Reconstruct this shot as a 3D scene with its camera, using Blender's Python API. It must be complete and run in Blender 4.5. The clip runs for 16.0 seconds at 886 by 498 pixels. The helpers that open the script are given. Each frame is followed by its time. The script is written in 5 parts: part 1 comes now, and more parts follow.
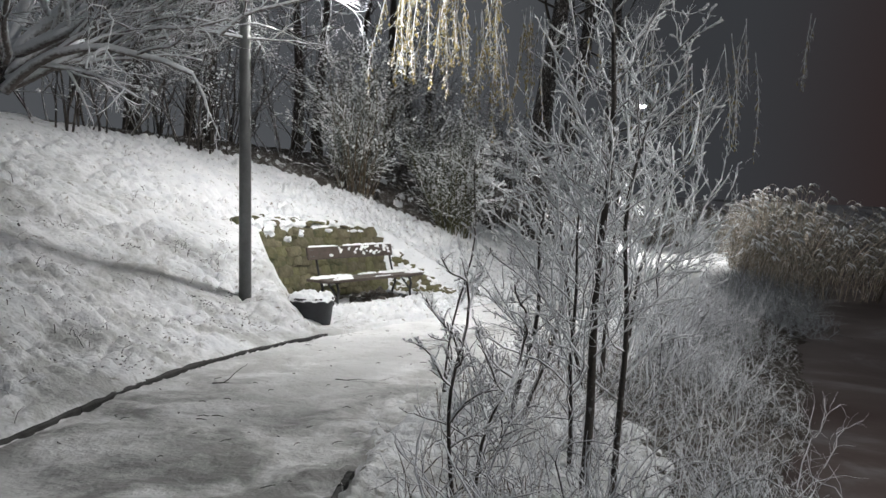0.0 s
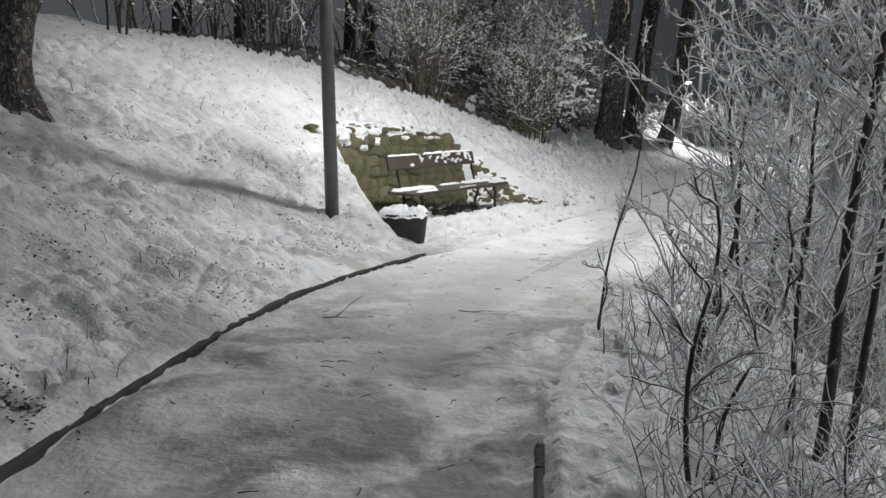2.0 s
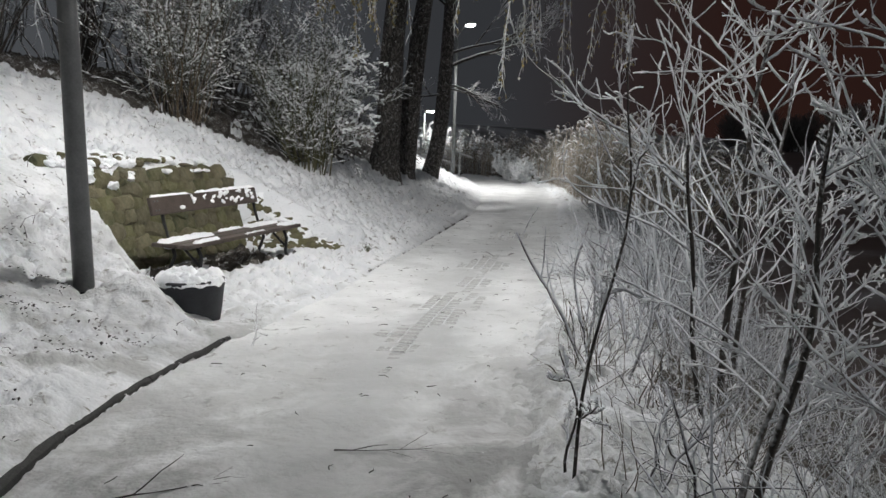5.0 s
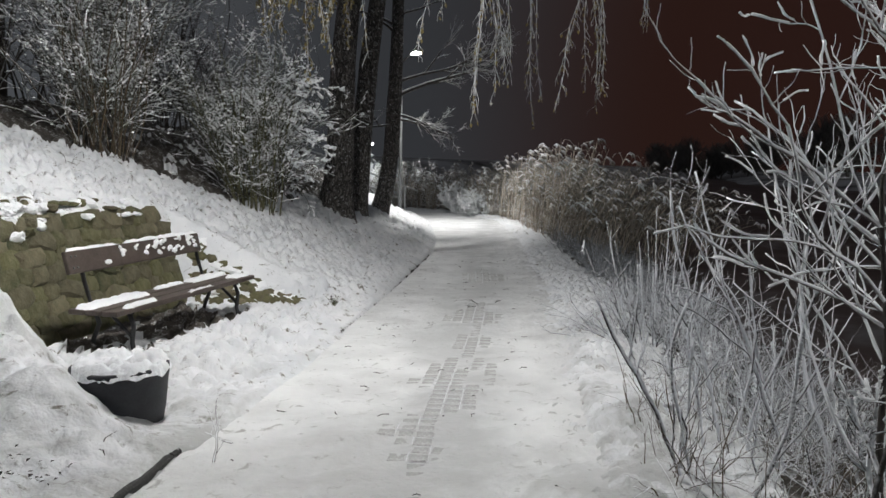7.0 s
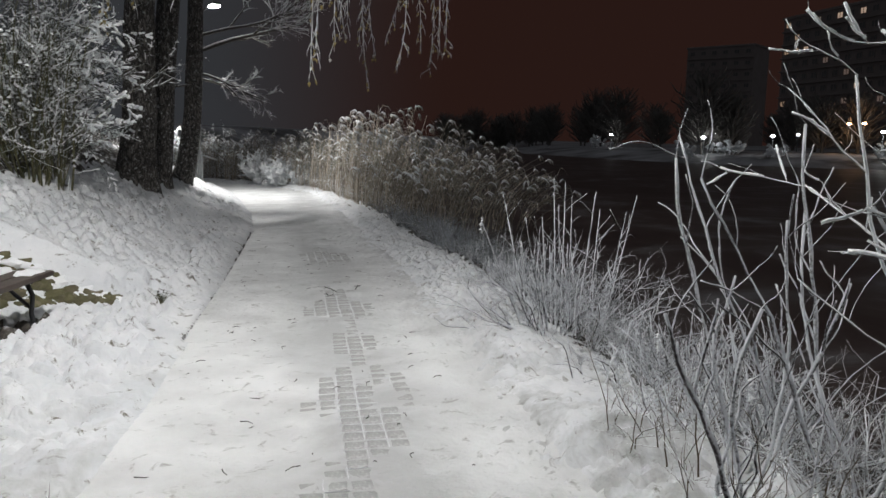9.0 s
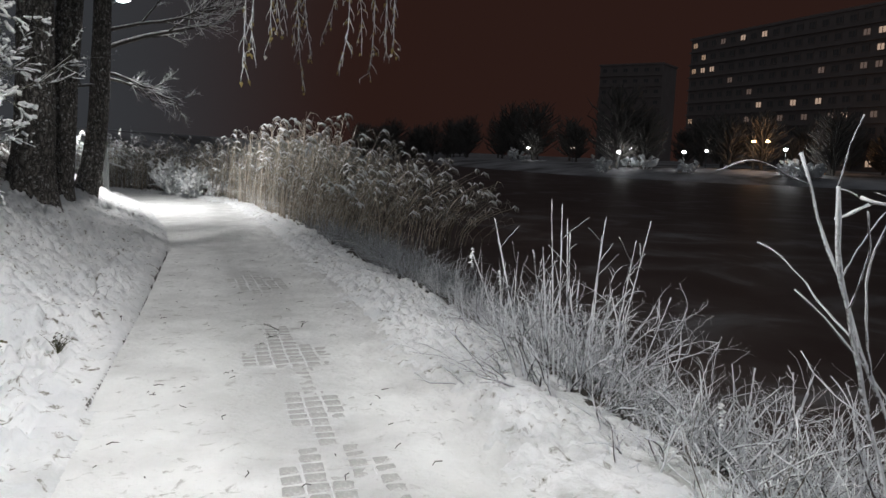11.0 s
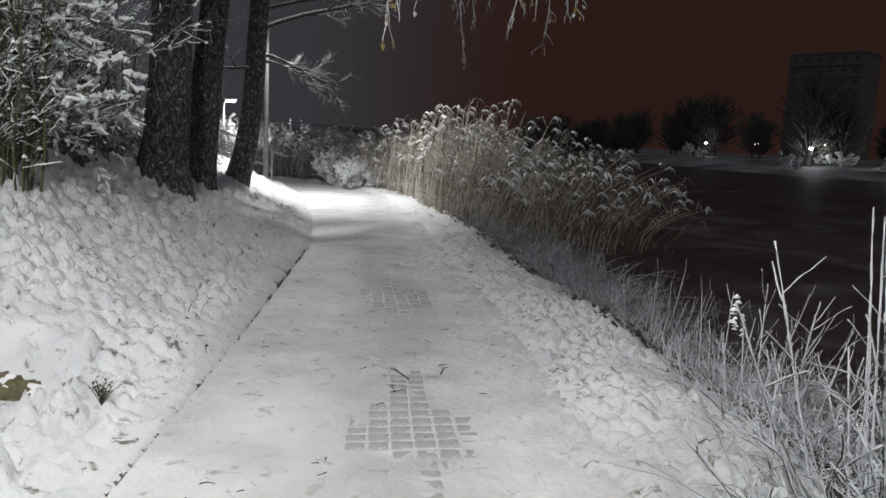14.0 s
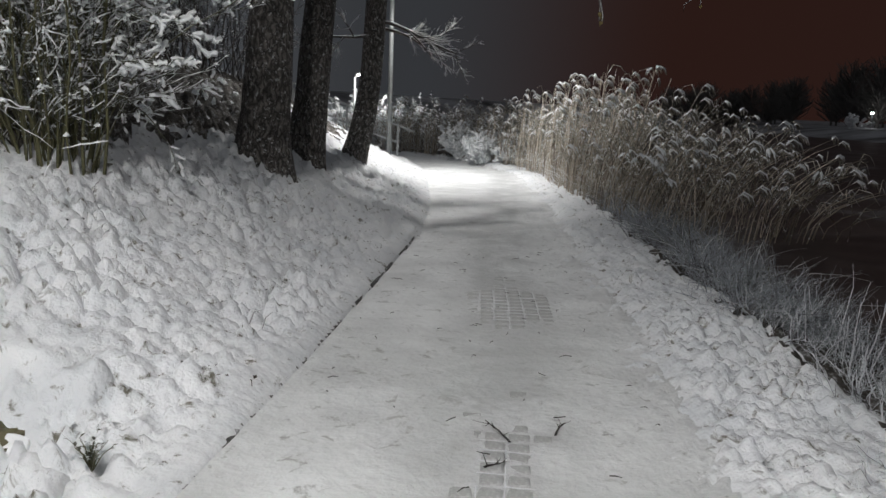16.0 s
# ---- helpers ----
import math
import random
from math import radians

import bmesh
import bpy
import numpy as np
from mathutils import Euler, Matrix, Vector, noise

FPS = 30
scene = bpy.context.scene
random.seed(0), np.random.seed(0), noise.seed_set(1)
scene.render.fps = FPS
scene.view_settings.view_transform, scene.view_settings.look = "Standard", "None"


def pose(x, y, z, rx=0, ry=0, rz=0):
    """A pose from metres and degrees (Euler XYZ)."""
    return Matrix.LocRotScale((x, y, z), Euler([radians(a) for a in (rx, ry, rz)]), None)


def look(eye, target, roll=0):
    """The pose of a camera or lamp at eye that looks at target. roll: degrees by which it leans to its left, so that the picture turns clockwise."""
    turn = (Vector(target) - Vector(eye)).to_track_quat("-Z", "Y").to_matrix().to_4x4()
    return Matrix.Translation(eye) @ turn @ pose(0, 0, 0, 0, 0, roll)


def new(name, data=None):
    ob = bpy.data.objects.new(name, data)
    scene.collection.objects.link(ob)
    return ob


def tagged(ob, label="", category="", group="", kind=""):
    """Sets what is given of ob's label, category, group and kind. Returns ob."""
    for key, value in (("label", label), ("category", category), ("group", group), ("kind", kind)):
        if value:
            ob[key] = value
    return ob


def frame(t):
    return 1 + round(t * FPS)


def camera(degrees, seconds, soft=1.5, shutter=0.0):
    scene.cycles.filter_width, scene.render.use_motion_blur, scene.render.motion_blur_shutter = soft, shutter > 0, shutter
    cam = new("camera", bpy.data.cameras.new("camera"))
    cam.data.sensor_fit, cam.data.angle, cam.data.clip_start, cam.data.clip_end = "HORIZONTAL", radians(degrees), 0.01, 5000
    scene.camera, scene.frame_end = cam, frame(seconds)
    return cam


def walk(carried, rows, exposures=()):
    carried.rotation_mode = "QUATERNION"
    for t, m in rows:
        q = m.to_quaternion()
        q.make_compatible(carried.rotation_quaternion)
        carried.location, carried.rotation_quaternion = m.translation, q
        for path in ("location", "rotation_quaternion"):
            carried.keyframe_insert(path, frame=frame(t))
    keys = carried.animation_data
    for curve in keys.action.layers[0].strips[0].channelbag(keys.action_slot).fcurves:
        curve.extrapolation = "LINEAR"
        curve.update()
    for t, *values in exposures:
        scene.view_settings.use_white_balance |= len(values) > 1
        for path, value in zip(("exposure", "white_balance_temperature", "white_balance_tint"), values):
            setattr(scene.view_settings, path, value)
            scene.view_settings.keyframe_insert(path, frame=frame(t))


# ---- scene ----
cam = camera(60.7, 16.0)
METRES, EYE, TILT, LEAN, TURN = 11.5, 1.48, -3.8, -1.8, 0.0
ROWS = [
    (0.0, 0.0, 0.0, 0.0, -0.0, 0.0, -0.0),
    (0.5, -0.0193, 0.0165, -0.0005, 5.05, -1.48, -0.4),
    (1.0, -0.0409, 0.0338, 0.0008, 4.86, -4.26, -0.31),
    (1.5, -0.0536, 0.0571, 0.0013, 4.06, -6.29, 0.3),
    (2.0, -0.0661, 0.0852, 0.0037, 2.96, -7.11, 0.99),
    (2.5, -0.0863, 0.1121, 0.0052, -1.04, -7.48, 1.08),
    (3.0, -0.1006, 0.1421, 0.0063, -5.53, -8.0, 1.2),
    (3.5, -0.1054, 0.1718, 0.0102, -6.34, -8.3, 1.3),
    (4.0, -0.1163, 0.207, 0.012, -9.39, -8.14, 1.2),
    (4.5, -0.1243, 0.2344, 0.0155, -14.3, -6.85, 1.1),
    (7.0, -0.134, 0.4025, 0.025, -22.12, -3.34, 2.4),
    (7.5, -0.1391, 0.436, 0.0255, -29.03, -4.19, 2.74),
    (8.0, -0.1402, 0.4687, 0.0256, -31.63, -5.18, 2.83),
    (8.5, -0.1384, 0.4975, 0.0279, -32.13, -5.99, 2.86),
    (9.0, -0.1418, 0.5316, 0.0291, -37.86, -6.35, 2.64),
    (11.5, -0.0886, 0.6647, 0.0357, -44.27, -5.72, 1.85),
    (12.0, -0.0705, 0.6916, 0.0343, -43.78, -5.15, 1.54),
    (12.5, -0.0546, 0.7143, 0.0349, -43.13, -4.98, 1.18),
    (13.0, -0.029, 0.7344, 0.034, -37.07, -4.92, 1.31),
    (13.5, -0.0104, 0.7618, 0.0307, -32.37, -5.26, 1.05),
    (14.0, 0.0069, 0.7904, 0.0312, -31.8, -5.92, 0.89),
    (14.5, 0.0284, 0.813, 0.0333, -26.78, -6.84, 0.98),
    (15.0, 0.0429, 0.8373, 0.0321, -22.96, -7.28, 0.88),
    (15.5, 0.0558, 0.8656, 0.0341, -22.73, -7.49, 0.87),
    (16.0, 0.0758, 0.8906, 0.0345, -21.72, -7.7, 1.02),
]
walk(cam, [(t, pose(0, 0, EYE, TILT, LEAN, TURN) @ pose(METRES * x, METRES * y, METRES * z, 90 + pitch, roll, yaw)) for t, x, y, z, yaw, pitch, roll in ROWS], [(0.0, 0.32), (2.0, 0.20), (4.5, 0.02), (7.0, 0.02), (9.0, 0.0), (12.0, 0.24), (16.0, 0.12)])

# ---------------------------------------------------------------- light
world = bpy.data.worlds.new("night_sky")
scene.world = world
world.use_nodes = True
_n, _l = world.node_tree.nodes, world.node_tree.links
_n.clear()
_out, _bg = _n.new("ShaderNodeOutputWorld"), _n.new("ShaderNodeBackground")
_tc, _dot, _ramp = _n.new("ShaderNodeTexCoord"), _n.new("ShaderNodeVectorMath"), _n.new("ShaderNodeValToRGB")
_dot.operation = "DOT_PRODUCT"
_dot.inputs[1].default_value = (0.92, 0.38, 0.05)      # town glow over the lake, grey haze over the park
_l.new(_tc.outputs["Generated"], _dot.inputs[0])
_l.new(_dot.outputs["Value"], _ramp.inputs[0])
_e = _ramp.color_ramp.elements
_ramp.color_ramp.interpolation = "EASE"
_e[0].position, _e[0].color = 0.36, (0.060, 0.064, 0.070, 1)
_e[1].position, _e[1].color = 0.88, (0.0205, 0.0092, 0.0074, 1)
_mid = _e.new(0.66)
_mid.color = (0.030, 0.032, 0.036, 1)
_l.new(_ramp.outputs[0], _bg.inputs[0])
_bg.inputs[1].default_value = 1.0
_l.new(_bg.outputs[0], _out.inputs[0])


def lamp_light(name, place, watts, radius=0.12, colour=(1.0, 0.985, 0.968), cone=0, aim=None):
    data = bpy.data.lights.new(name, "SPOT" if cone else "POINT")
    data.energy, data.shadow_soft_size, data.color = watts, radius, colour
    if cone:
        data.spot_size, data.spot_blend = radians(cone), 1.0
    ob = new(name, data)
    ob.matrix_world = look(place, aim) if aim else Matrix.Translation(place)
    return tagged(ob, "cold white street lamp light", "lamp light", kind="structure")


LAMP_NEAR = (-0.70, 10.5, 5.0)     # on the long arm of the pole beside the bench
LAMP_BACK = (7.0, 2.6, 4.9)        # behind the walker, by the lower path
LAMP_FAR = (7.5, 29.3, 5.25)      # past the birches
lamp_light("lamp_light", LAMP_NEAR, 530, 0.16)
lamp_light("lamp_light", LAMP_NEAR, 400, 0.18, cone=176, aim=(0.0, 11.2, -0.3))
lamp_light("lamp_light", LAMP_BACK, 1150, 0.20, cone=130, aim=(-2.2, 6.5, 0.0))
lamp_light("lamp_light", (LAMP_FAR[0] + 0.2, LAMP_FAR[1] - 0.1, LAMP_FAR[2] - 0.14), 2000, cone=178, aim=(8.2, 27.2, -0.3))


# ---------------------------------------------------------------- materials
def material(name):
    m = bpy.data.materials.new(name)
    m.use_nodes = True
    n, l = m.node_tree.nodes, m.node_tree.links
    return m, n, l, n["Principled BSDF"]


def noise_node(n, l, scale, detail=4, rough=0.55, coord="Object", distortion=0.0):
    t, x = n.new("ShaderNodeTexCoord"), n.new("ShaderNodeTexNoise")
    x.inputs["Scale"].default_value, x.inputs["Detail"].default_value, x.inputs["Roughness"].default_value = scale, detail, rough
    x.inputs["Distortion"].default_value = distortion
    l.new(t.outputs[coord], x.inputs["Vector"])
    return x


def ramp_node(n, l, source, stops):
    r = n.new("ShaderNodeValToRGB")
    e = r.color_ramp.elements
    while len(e) < len(stops):
        e.new(0.5)
    for k, (p, c) in enumerate(stops):
        e[k].position, e[k].color = p, (*c, 1)
    l.new(source, r.inputs[0])
    return r


def bump_node(n, l, source, strength, distance, bsdf, after=None):
    b = n.new("ShaderNodeBump")
    b.inputs["Strength"].default_value, b.inputs["Distance"].default_value = strength, distance
    l.new(source, b.inputs["Height"])
    if after:
        l.new(after.outputs[0], b.inputs["Normal"])
    l.new(b.outputs[0], bsdf.inputs["Normal"])
    return b


def mix_node(n, l, fac, a, b):
    x = n.new("ShaderNodeMix")
    x.data_type = "RGBA"
    l.new(fac, x.inputs["Factor"])
    for sock, v in ((x.inputs["A"], a), (x.inputs["B"], b)):
        if isinstance(v, tuple):
            sock.default_value = (*v, 1)
        else:
            l.new(v, sock)
    return x.outputs["Result"]


def grainy(name, stops, scale=8, rough=0.8, bump=0.4, dist=0.02, metal=0.0, fine=60, coord="Object"):
    """A surface with two scales of variation."""
    m, n, l, b = material(name)
    a, f = noise_node(n, l, scale, 6, 0.6, coord), noise_node(n, l, fine, 3, 0.6, coord)
    mixed = n.new("ShaderNodeMath")
    mixed.operation = "MULTIPLY_ADD"
    mixed.inputs[1].default_value = 0.4
    l.new(f.outputs["Fac"], mixed.inputs[0])
    half = n.new("ShaderNodeMath")
    half.operation = "MULTIPLY"
    half.inputs[1].default_value = 0.6
    l.new(a.outputs["Fac"], half.inputs[0])
    l.new(half.outputs[0], mixed.inputs[2])
    r = ramp_node(n, l, mixed.outputs[0], stops)
    l.new(r.outputs[0], b.inputs["Base Color"])
    b.inputs["Roughness"].default_value, b.inputs["Metallic"].default_value = rough, metal
    bump_node(n, l, mixed.outputs[0], bump, dist, b)
    return m


def frosted(name, bark, snow_from=0.15, snow_to=0.75, frost=0.35, scale=18, snow=(0.80, 0.82, 0.84)):
    """Bark or stalk whose upper side carries snow and whose sides carry hoar frost in patches."""
    m, n, l, b = material(name)
    g, s = n.new("ShaderNodeNewGeometry"), n.new("ShaderNodeSeparateXYZ")
    l.new(g.outputs["Normal"], s.inputs[0])
    x = noise_node(n, l, scale, 4, 0.6)
    add = n.new("ShaderNodeMath")
    add.operation = "MULTIPLY_ADD"
    add.inputs[1].default_value = 1.2
    l.new(x.outputs["Fac"], add.inputs[0])
    off = n.new("ShaderNodeMath")
    off.operation = "ADD"
    off.inputs[1].default_value = -0.6 + frost
    l.new(s.outputs["Z"], off.inputs[0])
    l.new(off.outputs[0], add.inputs[2])
    rng = n.new("ShaderNodeMapRange")
    rng.inputs["From Min"].default_value, rng.inputs["From Max"].default_value = snow_from, snow_to
    l.new(add.outputs[0], rng.inputs["Value"])
    f = noise_node(n, l, scale * 3, 3, 0.6)
    dark = ramp_node(n, l, f.outputs["Fac"], [(0.3, tuple(c * 0.6 for c in bark)), (0.7, bark)])
    l.new(mix_node(n, l, rng.outputs[0], dark.outputs[0], snow), b.inputs["Base Color"])
    b.inputs["Roughness"].default_value = 0.85
    bump_node(n, l, f.outputs["Fac"], 0.5, 0.01, b)
    return m


def snow_material(name, low, high, scale=2.2, lumps=20.0, strength=0.42, dirt=None, slush_shade=None, worn=None, thin=None):
    """Lying snow: soft lumps, fine grain, dull thin places, and shade painted into the colour."""
    m, n, l, b = material(name)
    big, mid, fine = noise_node(n, l, scale, 5, 0.6), noise_node(n, l, lumps, 5, 0.55), noise_node(n, l, 120, 2, 0.6)
    r = ramp_node(n, l, big.outputs["Fac"], [(0.32, low), (0.62, high)])
    colour = r.outputs[0]
    if dirt:
        d = noise_node(n, l, 8.0, 6, 0.7, distortion=0.6)
        k = ramp_node(n, l, d.outputs["Fac"], [(0.58, (0, 0, 0)), (0.67, (1, 1, 1))])
        colour = mix_node(n, l, k.outputs[0], colour, dirt)
    if slush_shade:                                            # first stretch: grey slush patches, darkened further for the weaker light there
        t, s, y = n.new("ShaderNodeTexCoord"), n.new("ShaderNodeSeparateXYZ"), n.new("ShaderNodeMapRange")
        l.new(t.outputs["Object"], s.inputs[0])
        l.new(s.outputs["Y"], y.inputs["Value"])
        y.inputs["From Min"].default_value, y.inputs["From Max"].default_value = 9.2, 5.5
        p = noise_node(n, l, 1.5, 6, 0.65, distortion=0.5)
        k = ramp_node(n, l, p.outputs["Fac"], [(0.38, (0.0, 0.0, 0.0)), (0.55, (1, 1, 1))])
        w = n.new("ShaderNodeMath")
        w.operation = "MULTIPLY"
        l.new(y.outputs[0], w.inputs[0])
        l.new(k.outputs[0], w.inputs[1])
        colour = mix_node(n, l, w.outputs[0], colour, slush_shade)
    if thin:                                             # thin snow dulled in patches, which also paint the slope's soft shadow bands
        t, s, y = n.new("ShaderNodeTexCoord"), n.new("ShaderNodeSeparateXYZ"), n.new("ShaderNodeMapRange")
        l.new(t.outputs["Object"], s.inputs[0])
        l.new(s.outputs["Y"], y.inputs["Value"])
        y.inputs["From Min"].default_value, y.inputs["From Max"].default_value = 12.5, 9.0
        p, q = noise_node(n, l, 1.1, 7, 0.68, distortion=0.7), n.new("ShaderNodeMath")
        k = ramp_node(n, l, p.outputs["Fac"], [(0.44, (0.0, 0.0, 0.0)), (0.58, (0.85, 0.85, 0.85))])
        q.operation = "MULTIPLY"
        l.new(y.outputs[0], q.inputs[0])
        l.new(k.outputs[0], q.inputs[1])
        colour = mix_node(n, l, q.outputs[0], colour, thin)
    if worn:                                             # a band polished to grey ice where everyone walks
        t, d, a = n.new("ShaderNodeTexCoord"), n.new("ShaderNodeVectorMath"), n.new("ShaderNodeMath")
        d.operation, a.operation = "DOT_PRODUCT", "ABSOLUTE"
        d.inputs[1].default_value = (1.0, -0.5, 0.0)
        shift, band, p, q = n.new("ShaderNodeMath"), n.new("ShaderNodeMapRange"), noise_node(n, l, 1.7, 6, 0.65, distortion=0.4), n.new("ShaderNodeMath")
        shift.operation, q.operation = "ADD", "MULTIPLY"
        shift.inputs[1].default_value = 4.22
        band.inputs["From Min"].default_value, band.inputs["From Max"].default_value = 0.62, 0.22
        l.new(t.outputs["Object"], d.inputs[0])
        l.new(d.outputs["Value"], shift.inputs[0])
        l.new(shift.outputs[0], a.inputs[0])
        l.new(a.outputs[0], band.inputs["Value"])
        k = ramp_node(n, l, p.outputs["Fac"], [(0.36, (0.1, 0.1, 0.1)), (0.58, (0.9, 0.9, 0.9))])
        l.new(band.outputs[0], q.inputs[0])
        l.new(k.outputs[0], q.inputs[1])
        colour = mix_node(n, l, q.outputs[0], colour, worn)
    l.new(colour, b.inputs["Base Color"])
    b.inputs["Roughness"].default_value = 0.7
    b.inputs["Specular IOR Level"].default_value = 0.25
    first = bump_node(n, l, mid.outputs["Fac"], strength, 0.05, b)
    bump_node(n, l, fine.outputs["Fac"], 0.04, 0.01, b, first)
    return m


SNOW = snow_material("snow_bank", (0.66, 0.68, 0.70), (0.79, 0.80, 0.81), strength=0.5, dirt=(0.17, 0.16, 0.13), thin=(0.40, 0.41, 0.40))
SNOW_PATH = snow_material("snow_trodden", (0.58, 0.585, 0.585), (0.78, 0.79, 0.79), scale=1.3, lumps=16, strength=0.5, dirt=(0.42, 0.42, 0.41), slush_shade=(0.235, 0.237, 0.230), worn=(0.50, 0.508, 0.508))
SNOW_CAP = snow_material("snow_cap", (0.80, 0.82, 0.84), (0.88, 0.89, 0.90), lumps=30, strength=0.4)
# bare frozen earth, also laid where shade darkens the ground
EARTH_AND_SHADE = grainy("frozen_earth_and_shade", [(0.36, (0.030, 0.026, 0.022)), (0.52, (0.075, 0.065, 0.055)), (0.60, (0.30, 0.30, 0.30)), (0.68, (0.62, 0.63, 0.64))], 7, 0.9, 0.8, 0.05, fine=45)
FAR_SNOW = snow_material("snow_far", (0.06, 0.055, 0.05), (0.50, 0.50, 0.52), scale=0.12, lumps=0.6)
KERB = grainy("kerb_concrete", [(0.3, (0.022, 0.022, 0.022)), (0.7, (0.06, 0.06, 0.057))], 10, 0.85)
GALVANISED = grainy("weathered_steel", [(0.3, (0.10, 0.105, 0.105)), (0.7, (0.18, 0.185, 0.185))], 6, 0.55, 0.2, 0.005, metal=0.3)
BIN_DARK = grainy("dark_plastic", [(0.3, (0.012, 0.013, 0.017)), (0.7, (0.028, 0.03, 0.036))], 7, 0.6, 0.25, 0.01)
WOOD_DARK = grainy("stained_wood", [(0.3, (0.045, 0.035, 0.03)), (0.7, (0.10, 0.078, 0.065))], 9, 0.6, 0.3, 0.006)
IRON = grainy("cast_iron", [(0.3, (0.008, 0.008, 0.009)), (0.7, (0.02, 0.02, 0.022))], 20, 0.5, 0.3, 0.004)


def birch_bark():
    """Dark plated bark with pale patches and dusted edges."""
    m, n, l, b = material("birch_bark")
    t, stretch, cells = n.new("ShaderNodeTexCoord"), n.new("ShaderNodeMapping"), n.new("ShaderNodeTexVoronoi")
    stretch.inputs["Scale"].default_value = (1.0, 1.0, 0.22)
    warp, put = noise_node(n, l, 7, 4, 0.6), n.new("ShaderNodeVectorMath")
    put.operation = "MULTIPLY_ADD"
    put.inputs[1].default_value = (0.16, 0.16, 0.16)
    l.new(warp.outputs["Color"], put.inputs[0])
    l.new(t.outputs["Object"], put.inputs[2])
    l.new(put.outputs[0], stretch.inputs[0])
    l.new(stretch.outputs[0], cells.inputs["Vector"])
    cells.feature = "DISTANCE_TO_EDGE"
    cells.inputs["Scale"].default_value = 19
    plates = ramp_node(n, l, cells.outputs["Distance"], [(0.0, (0.022, 0.020, 0.018)), (0.30, (0.17, 0.155, 0.142))])
    patch = noise_node(n, l, 16, 7, 0.78)
    k = ramp_node(n, l, patch.outputs["Fac"], [(0.565, (0, 0, 0)), (0.61, (1, 1, 1))])
    l.new(mix_node(n, l, k.outputs[0], plates.outputs[0], (0.50, 0.50, 0.50)), b.inputs["Base Color"])
    b.inputs["Roughness"].default_value = 0.9
    first = bump_node(n, l, cells.outputs["Distance"], 0.9, 0.05, b)
    fine = noise_node(n, l, 40, 4, 0.6)
    bump_node(n, l, fine.outputs["Fac"], 0.9, 0.03, b, first)
    return m


BARK = birch_bark()
OLD_BARK = frosted("old_bark", (0.05, 0.042, 0.035), 0.7, 1.2, 0.0, 10)
TWIG = frosted("frosted_twig", (0.07, 0.055, 0.045), 0.05, 0.55, 0.38, 25)
TWIG_WHITE = frosted("white_frosted_twig", (0.12, 0.10, 0.09), -0.35, 0.25, 0.45, 25)
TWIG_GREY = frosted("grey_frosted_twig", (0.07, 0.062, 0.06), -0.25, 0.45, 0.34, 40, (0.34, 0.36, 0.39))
TWIG_FROST = frosted("thick_frosted_twig", (0.055, 0.046, 0.045), -0.05, 0.30, 0.36, 55, (0.60, 0.62, 0.65))
TWIG_DARK = frosted("dark_twig", (0.05, 0.042, 0.036), 0.35, 0.9, 0.2, 25)
GREEN_TWIG = frosted("green_twig", (0.075, 0.075, 0.042), 0.40, 0.95, 0.18, 40)
GREEN_CANE = frosted("green_cane", (0.13, 0.125, 0.062), 0.45, 1.0, 0.15, 28)
BROWN_CANE = frosted("brown_cane", (0.115, 0.085, 0.050), 0.30, 0.85, 0.25, 28)
REED = frosted("dry_reed", (0.37, 0.325, 0.26), 0.35, 1.1, 0.25, 12)
REED_PLUME = frosted("reed_plume", (0.34, 0.31, 0.26), -0.1, 0.55, 0.40, 30)
GRASS = frosted("frosted_grass", (0.12, 0.12, 0.09), 0.15, 0.9, 0.30, 25)
LEAF = frosted("withered_leaf", (0.34, 0.27, 0.10), 0.35, 1.1, 0.2, 12)
PALE_STEEL = grainy("pale_painted_steel", [(0.3, (0.34, 0.35, 0.35)), (0.7, (0.46, 0.47, 0.47))], 6, 0.5, 0.2, 0.004)


def glow_material(name, colour, strength):
    m, n, l, b = material(name)
    b.inputs["Base Color"].default_value = (0.8, 0.8, 0.8, 1)
    b.inputs["Emission Color"].default_value = (*colour, 1)
    b.inputs["Emission Strength"].default_value = strength
    return m


def ice_material():
    m, n, l, b = material("lake_ice")
    a, f = noise_node(n, l, 0.35, 6, 0.65, distortion=0.8), noise_node(n, l, 3.0, 5, 0.7)
    # the brown-red low tones paint in the reflected sky glow
    r = ramp_node(n, l, a.outputs["Fac"], [(0.40, (0.036, 0.022, 0.019)), (0.54, (0.062, 0.047, 0.043)), (0.68, (0.16, 0.16, 0.165))])
    l.new(r.outputs[0], b.inputs["Base Color"])
    b.inputs["Roughness"].default_value = 0.55
    b.inputs["Specular IOR Level"].default_value = 0.6
    bump_node(n, l, f.outputs["Fac"], 0.3, 0.02, b)
    return m


ICE = ice_material()


# ---------------------------------------------------------------- mesh helpers
def mesh_object(name, verts, faces, mat, parent=None, label="", smooth=True):
    me = bpy.data.meshes.new(name)
    me.from_pydata([tuple(v) for v in verts], [], faces)
    me.materials.append(mat)
    if smooth:
        me.polygons.foreach_set("use_smooth", [True] * len(me.polygons))
    me.update()
    ob = new(name, me)
    ob.parent = parent
    if label:
        ob["label"] = label
    return ob


def part(name, bm, mat, parent=None, label="", smooth=False):
    me = bpy.data.meshes.new(name)
    bm.to_mesh(me)
    bm.free()
    me.materials.append(mat)
    if smooth:
        me.polygons.foreach_set("use_smooth", [True] * len(me.polygons))
    ob = new(name, me)
    ob.parent = parent
    if label:
        ob["label"] = label
    return ob


